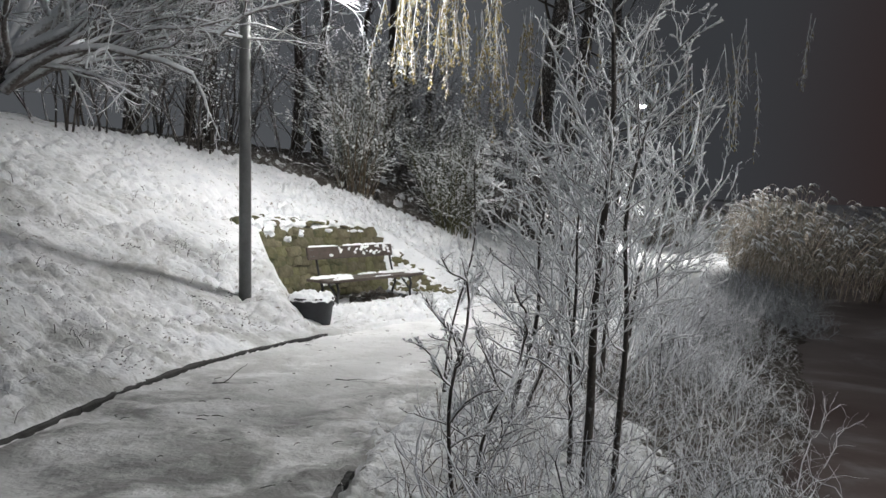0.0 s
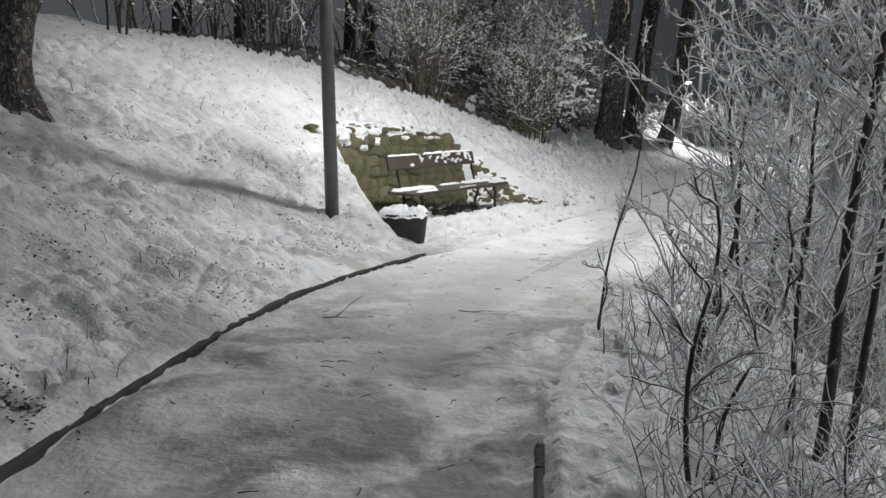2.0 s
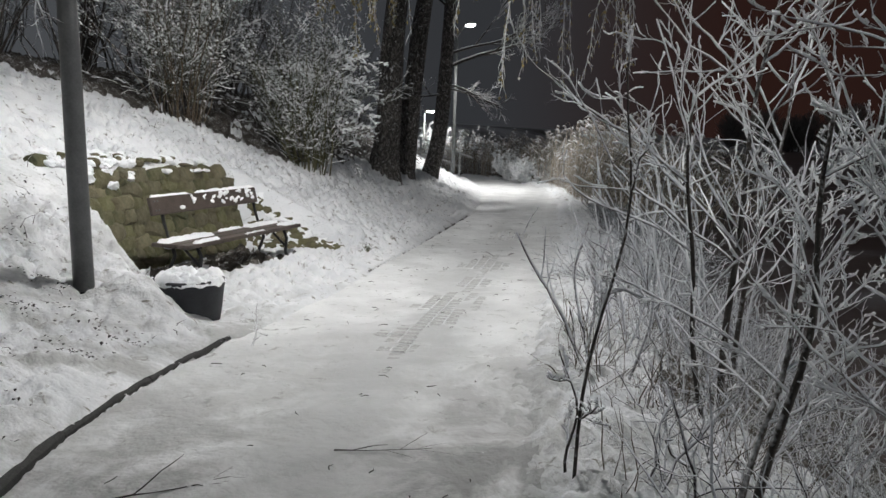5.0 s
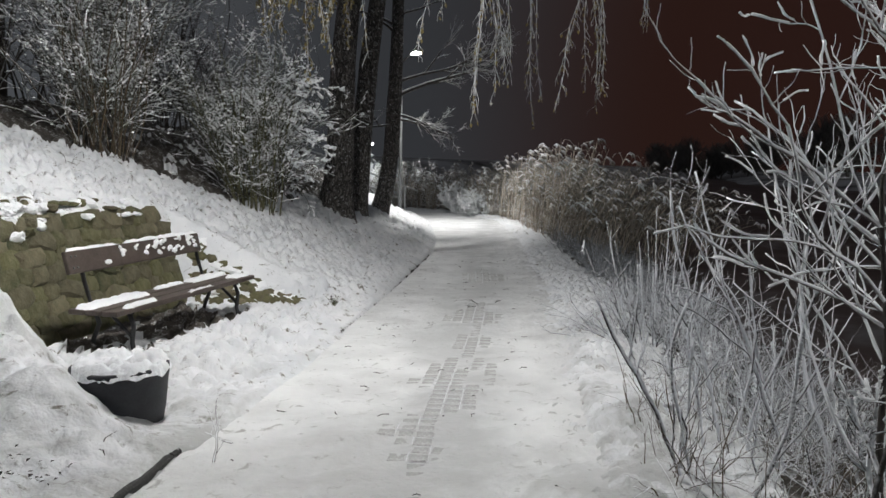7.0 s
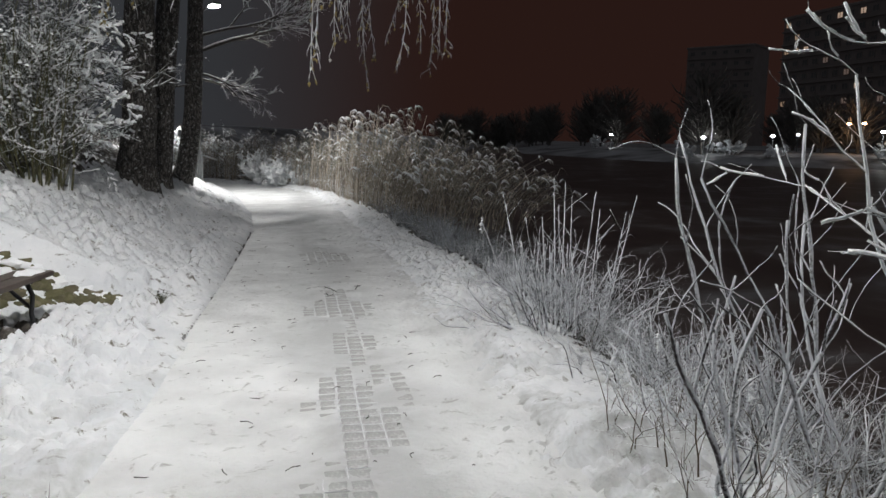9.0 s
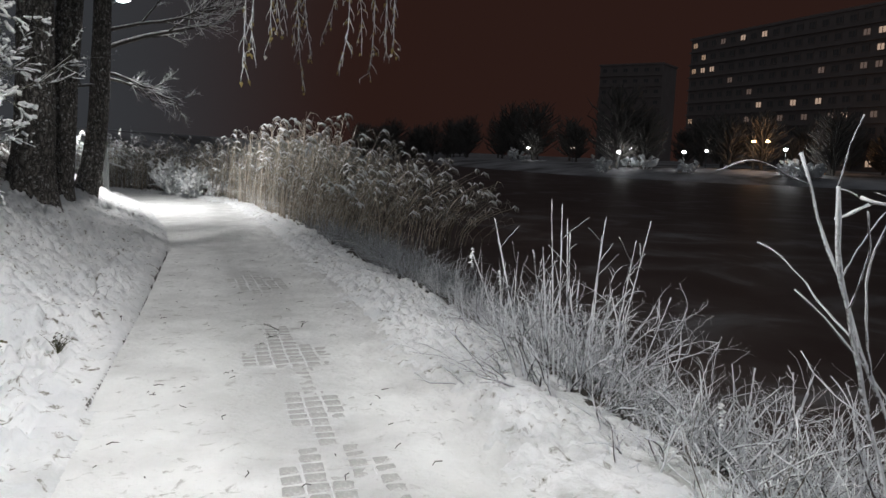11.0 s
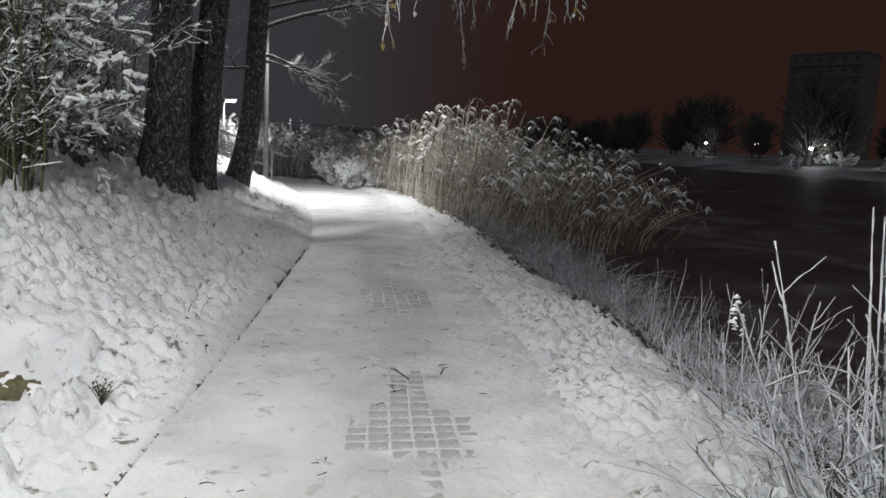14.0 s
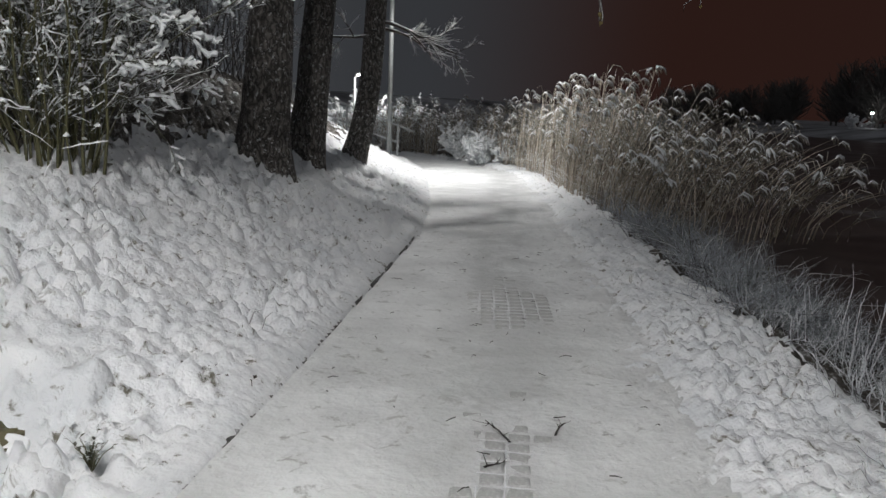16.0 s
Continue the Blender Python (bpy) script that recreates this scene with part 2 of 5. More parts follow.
def empty(name, m, label, category, group="", kind=""):
    ob = new(name)
    ob.matrix_world = m
    return tagged(ob, label, category, group, kind)


def box(bm, size, m=Matrix(), bevel=0.0, segments=2):
    made = bmesh.ops.create_cube(bm, size=1.0, matrix=m @ Matrix.Diagonal((*size, 1)))
    if bevel:
        vs = set(made["verts"])
        es = [e for e in bm.edges if e.verts[0] in vs and e.verts[1] in vs]
        bmesh.ops.bevel(bm, geom=es, offset=bevel, segments=segments, affect="EDGES", profile=0.5)
    return bm


class Tubes:
    """Many thin tapered stems gathered into one mesh."""
    heavy = 0.0045

    def __init__(self):
        self.v, self.f = [], []

    def add(self, pts, radii, sides=4):
        base = len(self.v)
        n = len(pts)
        ring = [(math.cos(2 * math.pi * k / sides), math.sin(2 * math.pi * k / sides)) for k in range(sides)]
        for i in range(n):
            a, b = pts[max(i - 1, 0)], pts[min(i + 1, n - 1)]
            d = (b[0] - a[0], b[1] - a[1], b[2] - a[2])
            q = math.sqrt(d[0] ** 2 + d[1] ** 2 + d[2] ** 2) or 1e-6
            d = (d[0] / q, d[1] / q, d[2] / q)
            if abs(d[2]) < 0.9:
                u = (-d[1], d[0], 0.0)
            else:
                u = (0.0, -d[2], d[1])
            q = math.sqrt(u[0] ** 2 + u[1] ** 2 + u[2] ** 2) or 1e-6
            u = (u[0] / q, u[1] / q, u[2] / q)
            w = (d[1] * u[2] - d[2] * u[1], d[2] * u[0] - d[0] * u[2], d[0] * u[1] - d[1] * u[0])
            r, p = radii[i], pts[i]
            for c, s in ring:
                self.v.append((p[0] + r * (c * u[0] + s * w[0]), p[1] + r * (c * u[1] + s * w[1]), p[2] + r * (c * u[2] + s * w[2])))
        for i in range(n - 1):
            for k in range(sides):
                a, b = base + i * sides + k, base + i * sides + (k + 1) % sides
                self.f.append((a, b, b + sides, a + sides))
        self.f.append(tuple(base + (n - 1) * sides + k for k in range(sides)))

    def leaf(self, p, d, length, width):
        """A small folded blade."""
        d = Vector(d).normalized()
        s = d.cross(Vector((0.3, 0.2, 1))).normalized() * width
        p, u = Vector(p), Vector((0, 0, width * 0.5))
        k = len(self.v)
        self.v += [tuple(p), tuple(p + d * length * 0.5 + s + u), tuple(p + d * length), tuple(p + d * length * 0.5 - s + u), tuple(p + d * length * 0.5 - u * 0.2)]
        self.f += [(k, k + 4, k + 1), (k + 1, k + 4, k + 2), (k + 2, k + 4, k + 3), (k + 3, k + 4, k)]

    def done(self, name, mat, parent=None, label="", smooth=True, kind=""):
        return tagged(mesh_object(name, self.v, self.f, mat, parent, label, smooth), kind=kind)


def grow(tubes, rng, p, d, length, r, depth, bend=0.25, lift=0.1, forks=4, spread=0.7, ratio=0.55, sides=4, steps=5, thin=None, tip=0.35, start=0.25, fine=0, knob=0.0, load=None):
    """A branch that wanders, lifts or droops, and forks. The thinnest twigs may go to a second mesh."""
    pts, rad = [tuple(p)], [r]
    p, d = Vector(p), Vector(d).normalized()
    seg = length / steps
    knots = []
    for i in range(steps):
        d = (d + Vector((rng.uniform(-bend, bend), rng.uniform(-bend, bend), rng.uniform(-bend, bend) + lift))).normalized()
        p = p + d * seg
        pts.append(tuple(p))
        rad.append(r * (1 - (1 - tip) * (i + 1) / steps) * (1 + rng.uniform(-knob, knob)))
        knots.append((p.copy(), d.copy(), rad[-1]))
    (thin if thin is not None and depth <= fine else tubes).add(pts, rad, sides if depth else 3)
    if load is not None and depth < 2 and abs(pts[-1][2] - pts[0][2]) < 0.85 * length and rng.random() < 0.40:
        k = load.heavy * rng.uniform(0.6, 1.4)                    # a line of snow lying along the twig
        on = pts[1:] if depth == 0 else pts[len(pts) // 2:]
        if len(on) > 1:
            load.add([(a, b, c + k * 0.9) for a, b, c in on], [k * rng.uniform(0.6, 1.3) for q in on], 4)
    if depth > 0:
        for k in range(forks):
            u = start + (1 - start) * (k + rng.random()) / forks
            q, dd, rr = knots[min(int(u * steps), steps - 1)]
            side = Vector((rng.uniform(-1, 1), rng.uniform(-1, 1), rng.uniform(-0.6, 1))).normalized()
            nd = (dd + side * spread * rng.uniform(0.7, 1.3)).normalized()
            grow(tubes, rng, q, nd, length * ratio * rng.uniform(0.6, 1.2) * (1.15 - 0.45 * u), rr * 0.62, depth - 1, bend, lift, forks, spread, ratio, sides, max(3, steps - 1), thin, tip, start, fine, knob, load)


# ---------------------------------------------------------------- the lie of the land
FALL = 0.0244                      # the path runs gently downhill
WATER = -1.02
LEFT = [(-60, -2.9), (0, -2.78), (3.6, -2.66), (4.9, -2.58), (6.4, -2.38), (7.55, -2.08), (8.2, -1.74), (8.95, -1.36), (10.5, -0.45), (12.13, 0.43), (13.3, 1.05), (15.0, 1.97), (17, 3.0), (19.1, 4.1), (23.0, 5.75), (27.5, 7.4), (31.5, 8.75), (34, 9.3), (36.5, 9.3), (40, 8.4), (46, 6.0), (60, 8), (120, 80), (800, 700)]
RIGHT = [(-60, -0.75), (0, -0.62), (3.6, -0.55), (4.8, -0.42), (6.0, -0.1), (7.5, 0.5), (9.0, 1.25), (11.3, 2.5), (12.2, 2.95), (14.8, 4.3), (18, 5.75), (21.2, 7.3), (25, 9.0), (29, 10.65), (31.5, 11.2), (34, 11.4), (36.5, 11.2), (40, 10.4), (46, 8.4), (60, 11), (120, 83), (800, 703)]


def along(table, y):
    ys, xs = zip(*table)
    return np.interp(y, ys, xs)


def smooth_along(table, y):
    return (along(table, y - 0.5) + along(table, y) + along(table, y + 0.5)) / 3


def hill_profile(d):
    return np.interp(d, [0, 0.05, 0.14, 0.5, 1.0, 1.6, 2.2, 3.2, 3.9, 5.0, 6.5, 8.0, 11, 40, 400], [0.02, 0.06, 0.10, 0.18, 0.36, 0.68, 1.0, 1.47, 1.85, 2.3, 2.75, 3.0, 3.2, 4.0, 8.0])


# the bay with the bench is cut into the slope: a leaning stone face on two sides
FACE = [(-2.62, 11.45), (-0.98, 14.10), (0.42, 13.62)]
LAKE = [(200, -300), (112, 8), (89, 40), (81, 63), (100, 110), (158, 178), (150, 300), (60, 420), (-200, 600)]


def inside_bay(x, y, closed=True):
    """How far a point lies within the bay (metres, negative outside), from the stone face."""
    (ax, ay), (bx, by), (cx, cy) = FACE
    def side(px, py, qx, qy):
        l = math.hypot(qx - px, qy - py)
        return ((y - py) * (qx - px) - (x - px) * (qy - py)) / -l
    s1, s2 = side(ax, ay, bx, by), side(bx, by, cx, cy)
    if not closed:
        return np.minimum(s1, s2)
    s3 = (x - (-1.62)) * 0.93 + (y - 9.75) * 0.36      # the snowy slope that closes the bay on the near side
    return np.minimum(np.minimum(s1, s2), s3)


def lake_side(x, y):
    """Distance past the far shore, roughly (positive on land)."""
    best = np.full(np.shape(x), 1e9)
    sign = np.ones(np.shape(x))
    for (ax, ay), (bx, by) in zip(LAKE, LAKE[1:]):
        dx, dy = bx - ax, by - ay
        t = np.clip(((x - ax) * dx + (y - ay) * dy) / (dx * dx + dy * dy), 0, 1)
        dist = np.hypot(x - ax - t * dx, y - ay - t * dy)
        s = np.where((x - ax) * dy - (y - ay) * dx > 0, 1.0, -1.0)
        sign = np.where(dist < best, s, sign)
        best = np.minimum(best, dist)
    return best * sign


def fall(y):
    return -FALL * np.clip(y, -20, 46) + 0.010 * np.clip(y - 14, 0, 30)


def lie(x, y):
    """Height of the ground, without the small lumps."""
    x, y = np.asarray(x, float), np.asarray(y, float)
    xl, xr = smooth_along(LEFT, y), smooth_along(RIGHT, y)
    lean = np.clip((smooth_along(LEFT, y + 1) - smooth_along(LEFT, y - 1)) / 2, -0.2, 1.0)
    c = 1 / np.sqrt(1 + lean ** 2)
    dl, dr = (xl - x) * c, (x - xr) * c
    base = fall(y)
    hill = hill_profile(np.maximum(dl, 0))
    bay = inside_bay(x, y)
    cut = np.clip((bay + 0.45) / 0.45, 0, 1)            # the stone face leans back by 0.45 m
    floor = 0.04 + 0.02 * np.clip(dl, 0, 3)
    hill = np.where((bay > -0.45) & (y < 15) & (y > 9), np.minimum(hill, floor * cut + hill * (1 - cut)), hill)
    hill = hill + 0.20 * np.exp(-(((x + 2.0) / 0.26) ** 2 + ((y - 9.28) / 0.30) ** 2))     # drift against the bin
    broad = np.interp(y, [30, 38, 100], [1.0, 0.22, 0.22])         # past the bend the bank is wide and flat
    bank = np.interp(dr * broad, [0, 0.1, 0.5, 0.9, 1.5, 2.4, 3.2, 4.5], [0.0, 0.05, 0.06, 0.0, -0.22, -0.62, -1.0, -1.7])
    z = np.where(dl > 0, base + hill, np.where(dr > 0, base + bank, base))
    far = lake_side(x, y)
    farz = np.interp(far, [-12, -2, 0, 1.5, 12, 60], [-1.9, -1.25, WATER, WATER + 0.5, 0.4, 1.2])
    lake_zone = dr * broad > 3
    return np.where(lake_zone, np.maximum(np.maximum(z, farz), -1.9), z)


def ground_z(x, y):
    return float(lie(np.array([x]), np.array([y]))[0])


def spaced(stops):
    out = []
    for (a, b), step in zip(zip(stops[::2][:-1], stops[::2][1:]), stops[1::2]):
        out += list(np.arange(a, b - 1e-6, step))
    out.append(stops[-1])
    return np.array(out)


def value_noise(x, y, scale, seed):
    rng = np.random.RandomState(seed)
    table = rng.rand(256, 256)
    u, v = x / scale, y / scale
    i, j = np.floor(u).astype(int), np.floor(v).astype(int)
    fu, fv = u - i, v - j
    fu, fv = fu * fu * (3 - 2 * fu), fv * fv * (3 - 2 * fv)
    a, b = table[i % 256, j % 256], table[(i + 1) % 256, j % 256]
    c, d = table[i % 256, (j + 1) % 256], table[(i + 1) % 256, (j + 1) % 256]
    return (a * (1 - fu) + b * fu) * (1 - fv) + (c * (1 - fu) + d * fu) * fv - 0.5


def plates(x, y, scale, seed):
    """Rounded clods parted by narrow clefts, 0 to 1."""
    rng = np.random.RandomState(seed)
    jx, jy = rng.rand(128, 128), rng.rand(128, 128)
    u, v = x / scale, y / scale
    i, j = np.floor(u).astype(int), np.floor(v).astype(int)
    f1, f2 = np.full(np.shape(u), 9.0), np.full(np.shape(u), 9.0)
    for a in (-1, 0, 1):
        for b in (-1, 0, 1):
            p, q = (i + a) % 128, (j + b) % 128
            d = np.hypot(i + a + jx[p, q] - u, j + b + jy[p, q] - v)
            f2 = np.minimum(f2, np.maximum(f1, d))
            f1 = np.minimum(f1, d)
    return np.clip((f2 - f1) / 0.45, 0, 1) ** 0.55 * (1.0 - 0.4 * f1 * f1)


def relief(X, Y):
    """Small lumps: footprints and clods off the path, a trodden skin on it."""
    xl, xr = smooth_along(LEFT, Y), smooth_along(RIGHT, Y)
    off = np.maximum(xl - X, X - xr)
    near = (np.abs(X) < 30) & (Y < 60)
    rough = np.clip((off - 0.04) / 0.30, 0, 1) * near
    w = X + 0.08 * value_noise(X, Y, 0.3, 11)
    v = Y + 0.08 * value_noise(X, Y, 0.3, 12)
    billow = lambda s, k: 0.5 - 2 * np.abs(value_noise(w, v, s, k))
    past = np.clip((Y - 10.5) / 3, 0, 1)
    right = np.clip((X - xr) / 0.3, 0, 1) * (X > xr)
    patchy = np.clip(0.72 + 1.3 * value_noise(X, Y, 0.55, 43), 0.3, 1)
    clods = plates(w, v, 0.21, 51), plates(w + 0.05 * value_noise(X, Y, 0.1, 13), v, 0.115, 52)
    lumps = 0.12 * value_noise(X, Y, 0.8, 1) + (0.055 + 0.02 * past) * billow(0.28, 2) + (0.105 + 0.045 * past) * (clods[0] - 0.6) * patchy + (0.052 + 0.046 * past) * (clods[1] - 0.6) * patchy + 0.03 * value_noise(X, Y, 0.12, 8) + (0.012 + 0.020 * past) * (plates(v, w, 0.07, 54) - 0.5)
    lane = np.exp(-((X - xr - 0.1) / 0.45) ** 2) * (Y < 45) * (off > -0.6)
    bay = inside_bay(X, Y, False)                        # nothing hangs over the stones
    rough = rough * np.where((Y > 10.4) & (Y < 15.2) & (X < 0.3), np.clip(np.abs(bay + 0.2) / 0.2 - 1.2, 0, 1), 1)
    z = rough * (1 - 0.30 * right) * lumps
    z = z + lane * (0.03 * value_noise(X, Y, 0.18, 6) + 0.048 * patchy * (clods[1] - 0.5) + 0.022 * (plates(v, w, 0.075, 53) - 0.5) + 0.01)
    on = (off < 0.02) & near
    z = z + on * (0.028 * value_noise(X, Y, 0.6, 4) + 0.018 * value_noise(X, Y, 0.19, 5) + np.clip((9.5 - Y) / 2, 0, 1) * (0.03 * value_noise(X, Y, 0.26, 14) + 0.02 * billow(0.15, 15)))
    return z


def grid_object(name, X, Y, Z, mats, kind=None):
    nx, ny = X.shape
    verts = np.stack([X.ravel(), Y.ravel(), Z.ravel()], 1)
    idx = np.arange(nx * ny).reshape(nx, ny)
    quads = np.stack([idx[:-1, :-1].ravel(), idx[1:, :-1].ravel(), idx[1:, 1:].ravel(), idx[:-1, 1:].ravel()], 1)
    me = bpy.data.meshes.new(name)
    me.vertices.add(len(verts))
    me.vertices.foreach_set("co", verts.ravel())
    me.loops.add(quads.size)
    me.loops.foreach_set("vertex_index", quads.ravel().astype(np.int32))
    me.polygons.add(len(quads))
    me.polygons.foreach_set("loop_start", np.arange(0, quads.size, 4, dtype=np.int32))
    me.polygons.foreach_set("use_smooth", np.ones(len(quads), bool))
    for m in mats:
        me.materials.append(m)
    if kind is not None:
        mid = verts[quads].mean(1)
        me.polygons.foreach_set("material_index", kind(mid[:, 0], mid[:, 1]).astype(np.int32))
    me.update(calc_edges=True)
    me.validate()
    return new(name, me)


def build_ground():
    xs = spaced([-1500, 250, -250, 40, -50, 6, -20, 0.6, -6.5, 0.05, -3.0, 0.028, 6.6, 0.12, 13, 0.5, 20, 2, 40, 6, 220, 40, 420, 250, 1500])
    ys = spaced([-600, 100, -100, 12, -20, 1.5, -2, 0.3, 1.6, 0.038, 9.4, 0.032, 16.0, 0.05, 20, 0.09, 24, 0.2, 34, 0.5, 60, 6, 260, 40, 600, 250, 1600])
    X, Y = np.meshgrid(xs, ys, indexing="ij")
    xl, xr = smooth_along(LEFT, Y), smooth_along(RIGHT, Y)
    Z = lie(X, Y) + relief(X, Y)
    inner = X - xl
    edged = (Y < 9.0) | ((Y > 12.0) & (Y < 19.2))
    inner = np.where(edged, inner, inner - 0.06)
    sunk = np.clip((xr - X + 0.12) / 0.95, 0, 1) ** 0.9    # the verge thins out over the path in crumbs
    Z = Z - 0.10 * np.clip(inner / 0.06, 0, 1) * sunk * (Y < 58)
    crumbs = np.clip((xr - X + 0.15) / 0.15, 0, 1) * np.clip((1.1 - (xr - X)) / 0.3, 0, 1)
    Z = Z + crumbs * (0.06 * value_noise(X, Y, 0.33, 41) + 0.085 * value_noise(X, Y, 0.10, 42)) * (Y < 58)
    Z = Z + np.where(edged, 0, 0.012) * np.exp(-((X - xl - 0.01) / 0.07) ** 2) * (Y < 58)

    def cover(x, y):
        off = (x - smooth_along(RIGHT, y)) * 0.9
        ragged = off + 0.5 * value_noise(x, y, 0.45, 61) + 0.35 * value_noise(x, y, 0.14, 62)
        u, v = (x + 1.29) * 0.6 + (y - 12.54) * 0.8, -(x + 1.29) * 0.8 + (y - 12.54) * 0.6
        # bare earth below the bench, with the bench's shadow painted into it
        sheltered_shade = (np.abs(u + 0.1) < 1.15 + 0.3 * value_noise(x, y, 0.2, 63)) & (v > -0.30 + 0.3 * value_noise(x, y, 0.18, 64)) & (v < 0.9) & (value_noise(x, y, 0.22, 65) < 0.22)
        # bare soil behind the bushes; its dark colour also stands in for their shadow
        up = (smooth_along(LEFT, y) - x) * 0.9 + 0.9 * value_noise(x, y, 0.9, 66) + 0.5 * value_noise(x, y, 0.3, 67)
        thicket = (up > np.interp(y, [14.8, 15.8, 16.8, 20, 24], [9.5, 4.4, 2.7, 2.3, 2.2])) & (y > 14.8) & (y < 33) & (value_noise(x, y, 0.25, 68) < 0.30)
        earth_shade = thicket | ((ragged > np.interp(y, [2, 4, 7, 20, 34], [3.4, 2.6, 1.05, 1.05, 1.0])) & (off < 7) & (y < 44)) | sheltered_shade
        return np.where((np.abs(x) > 40) | (y > 70), 1, np.where(earth_shade, 2, 0))

    ob = grid_object("ground", X, Y, Z, (SNOW, FAR_SNOW, EARTH_AND_SHADE), cover)
    return tagged(ob, "snow-covered hillside, verge and lake bank", "ground", kind="structure")


def build_path():
    ys = spaced([-18, 0.5, 0, 0.12, 2.2, 0.06, 18.5, 0.12, 36, 0.5, 57])
    ts = np.linspace(0, 1, 60)
    T, Y = np.meshgrid(ts, ys, indexing="ij")
    xl, xr = smooth_along(LEFT, Y) + 0.005, smooth_along(RIGHT, Y) + 0.30
    X = xl + (xr - xl) * T
    Z = lie(np.clip(X, smooth_along(LEFT, Y) + 0.001, smooth_along(RIGHT, Y) - 0.001), Y) + relief(X, Y) + 0.004
    edge = np.clip((T - 0.93) / 0.07, 0, 1)
    Z = Z - 0.06 * edge
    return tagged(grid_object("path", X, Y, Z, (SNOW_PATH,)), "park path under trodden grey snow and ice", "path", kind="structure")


path = build_path()
ground = build_ground()

_bm = bmesh.new()
for _q in ((-20, -400), (400, -400), (400, 500), (-20, 500)):
    _bm.verts.new((*_q, WATER))
_bm.faces.new(_bm.verts)
tagged(part("water", _bm, ICE), "dark frozen lake with patches of thin snow", "lake", kind="structure")

# ---------------------------------------------------------------- lamp post by the bench
def post_shape(bm, r0, r1, z0, z1, sides=16, m=Matrix()):
    bmesh.ops.create_cone(bm, cap_ends=True, segments=sides, radius1=r0, radius2=r1, depth=z1 - z0, matrix=m @ Matrix.Translation((0, 0, (z0 + z1) / 2)))
    return bm


def street_lamp(place, height, head, r=0.075, label="", lean=(0, 0)):
    """Pole, collar, arm and LED head. head: where the lamp hangs, seen from the pole's foot."""
    root = empty("street_lamp", Matrix.Translation(place) @ pose(0, 0, 0, lean[0], lean[1], 0), label, "street lamp")
    part("pole", post_shape(bmesh.new(), r, r * 0.8, -0.3, height), GALVANISED, root, smooth=True)
    part("base_collar", post_shape(bmesh.new(), r * 1.35, r * 1.2, -0.1, 0.04), IRON, root)
    t = Tubes()
    t.add([(0, 0, height - 0.05), (head[0] * 0.5, head[1] * 0.5, height + 0.12), (head[0] * 0.85, head[1] * 0.85, height + 0.15)], [r * 0.55, r * 0.5, r * 0.45], 8)
    t.done("arm", GALVANISED, root)
    ang = math.atan2(head[1], head[0])
    m = Matrix.Translation((head[0], head[1], height + 0.16)) @ Matrix.Rotation(ang, 4, "Z")
    body = part("lamp_head", box(bmesh.new(), (0.55, 0.26, 0.09), m, 0.03), GALVANISED, root)
    part("diffuser", box(bmesh.new(), (0.38, 0.26, 0.07), m @ Matrix.Translation((0, 0, -0.070)), 0.03), GLOW_LAMP, body, "bright white diffuser")
    return root


GLOW_LAMP = glow_material("lamp_glow", (0.93, 0.97, 1.0), 60)
P_NEAR = (-2.40, 9.27, 0.36 + float(fall(9.27)))
street_lamp(P_NEAR, LAMP_NEAR[2] + 0.1 - P_NEAR[2], (LAMP_NEAR[0] - P_NEAR[0], LAMP_NEAR[1] - P_NEAR[1]), 0.078, "grey steel street lamp pole standing in the snowy slope", (0, -0.8))
P_FAR = (7.58, 31.1, ground_z(7.58, 31.1))
street_lamp(P_FAR, LAMP_FAR[2] - P_FAR[2] - 0.1, (LAMP_FAR[0] - P_FAR[0], LAMP_FAR[1] - P_FAR[1]), 0.07, "tall grey street lamp with a lit white head beside the path")



# ---------------------------------------------------------------- kerbs and setts
def gz(x, y, up=0.0):
    return (x, y, ground_z(x, y) + up)


def kerb(name, table, side, y0, y1, width, top, sink, label, mat=KERB, step=0.9):
    root = empty(name, Matrix(), label, "kerb", kind="structure")
    rng = random.Random(5)
    y = y0
    while y < y1:
        ye = min(y + step, y1)
        q = []
        for yy in np.linspace(y + 0.003, ye - 0.003, 9):
            xx = float(smooth_along(table, np.array([yy]))[0])
            slope = float(smooth_along(table, np.array([yy + 0.3]))[0] - smooth_along(table, np.array([yy - 0.3]))[0]) / 0.6
            c = math.hypot(1, slope)
            q.append((xx, yy, -side / c, side * slope / c, float(fall(yy))))
        lift = top * rng.uniform(0.92, 1.08)
        v, f = [], []
        for xx, yy, nx, ny, zz in q:
            for out, h in ((0.0, -sink), (0.0, lift - 0.012), (0.012, lift), (width, lift), (width, -sink)):
                if h > 0:
                    h += rng.uniform(-0.12, 0.12) * top
                    out += rng.uniform(-0.004, 0.004)
                v.append((xx + nx * out, yy + ny * out, zz + h))
        for i in range(8):
            for k in range(4):
                a, b = i * 5 + k, i * 5 + k + 1
                f.append((a, b, b + 5, a + 5))
        f += [(0, 1, 2, 3, 4), (44, 43, 42, 41, 40)]
        mesh_object("kerb_stone", v, f, mat, root, smooth=False)
        y = ye
    return root


kerb("kerb", LEFT, 1, -1.0, 8.98, 0.042, 0.047, 0.15, "dark wet concrete kerb along the snowy slope")
kerb("kerb", RIGHT, -1, 3.0, 4.15, 0.04, 0.05, 0.15, "dark concrete kerb half buried in snow")
EDGING = grainy("weathered_edging", [(0.38, (0.045, 0.043, 0.040)), (0.52, (0.12, 0.118, 0.112)), (0.60, (0.45, 0.455, 0.46))], 6, 0.9, fine=25)
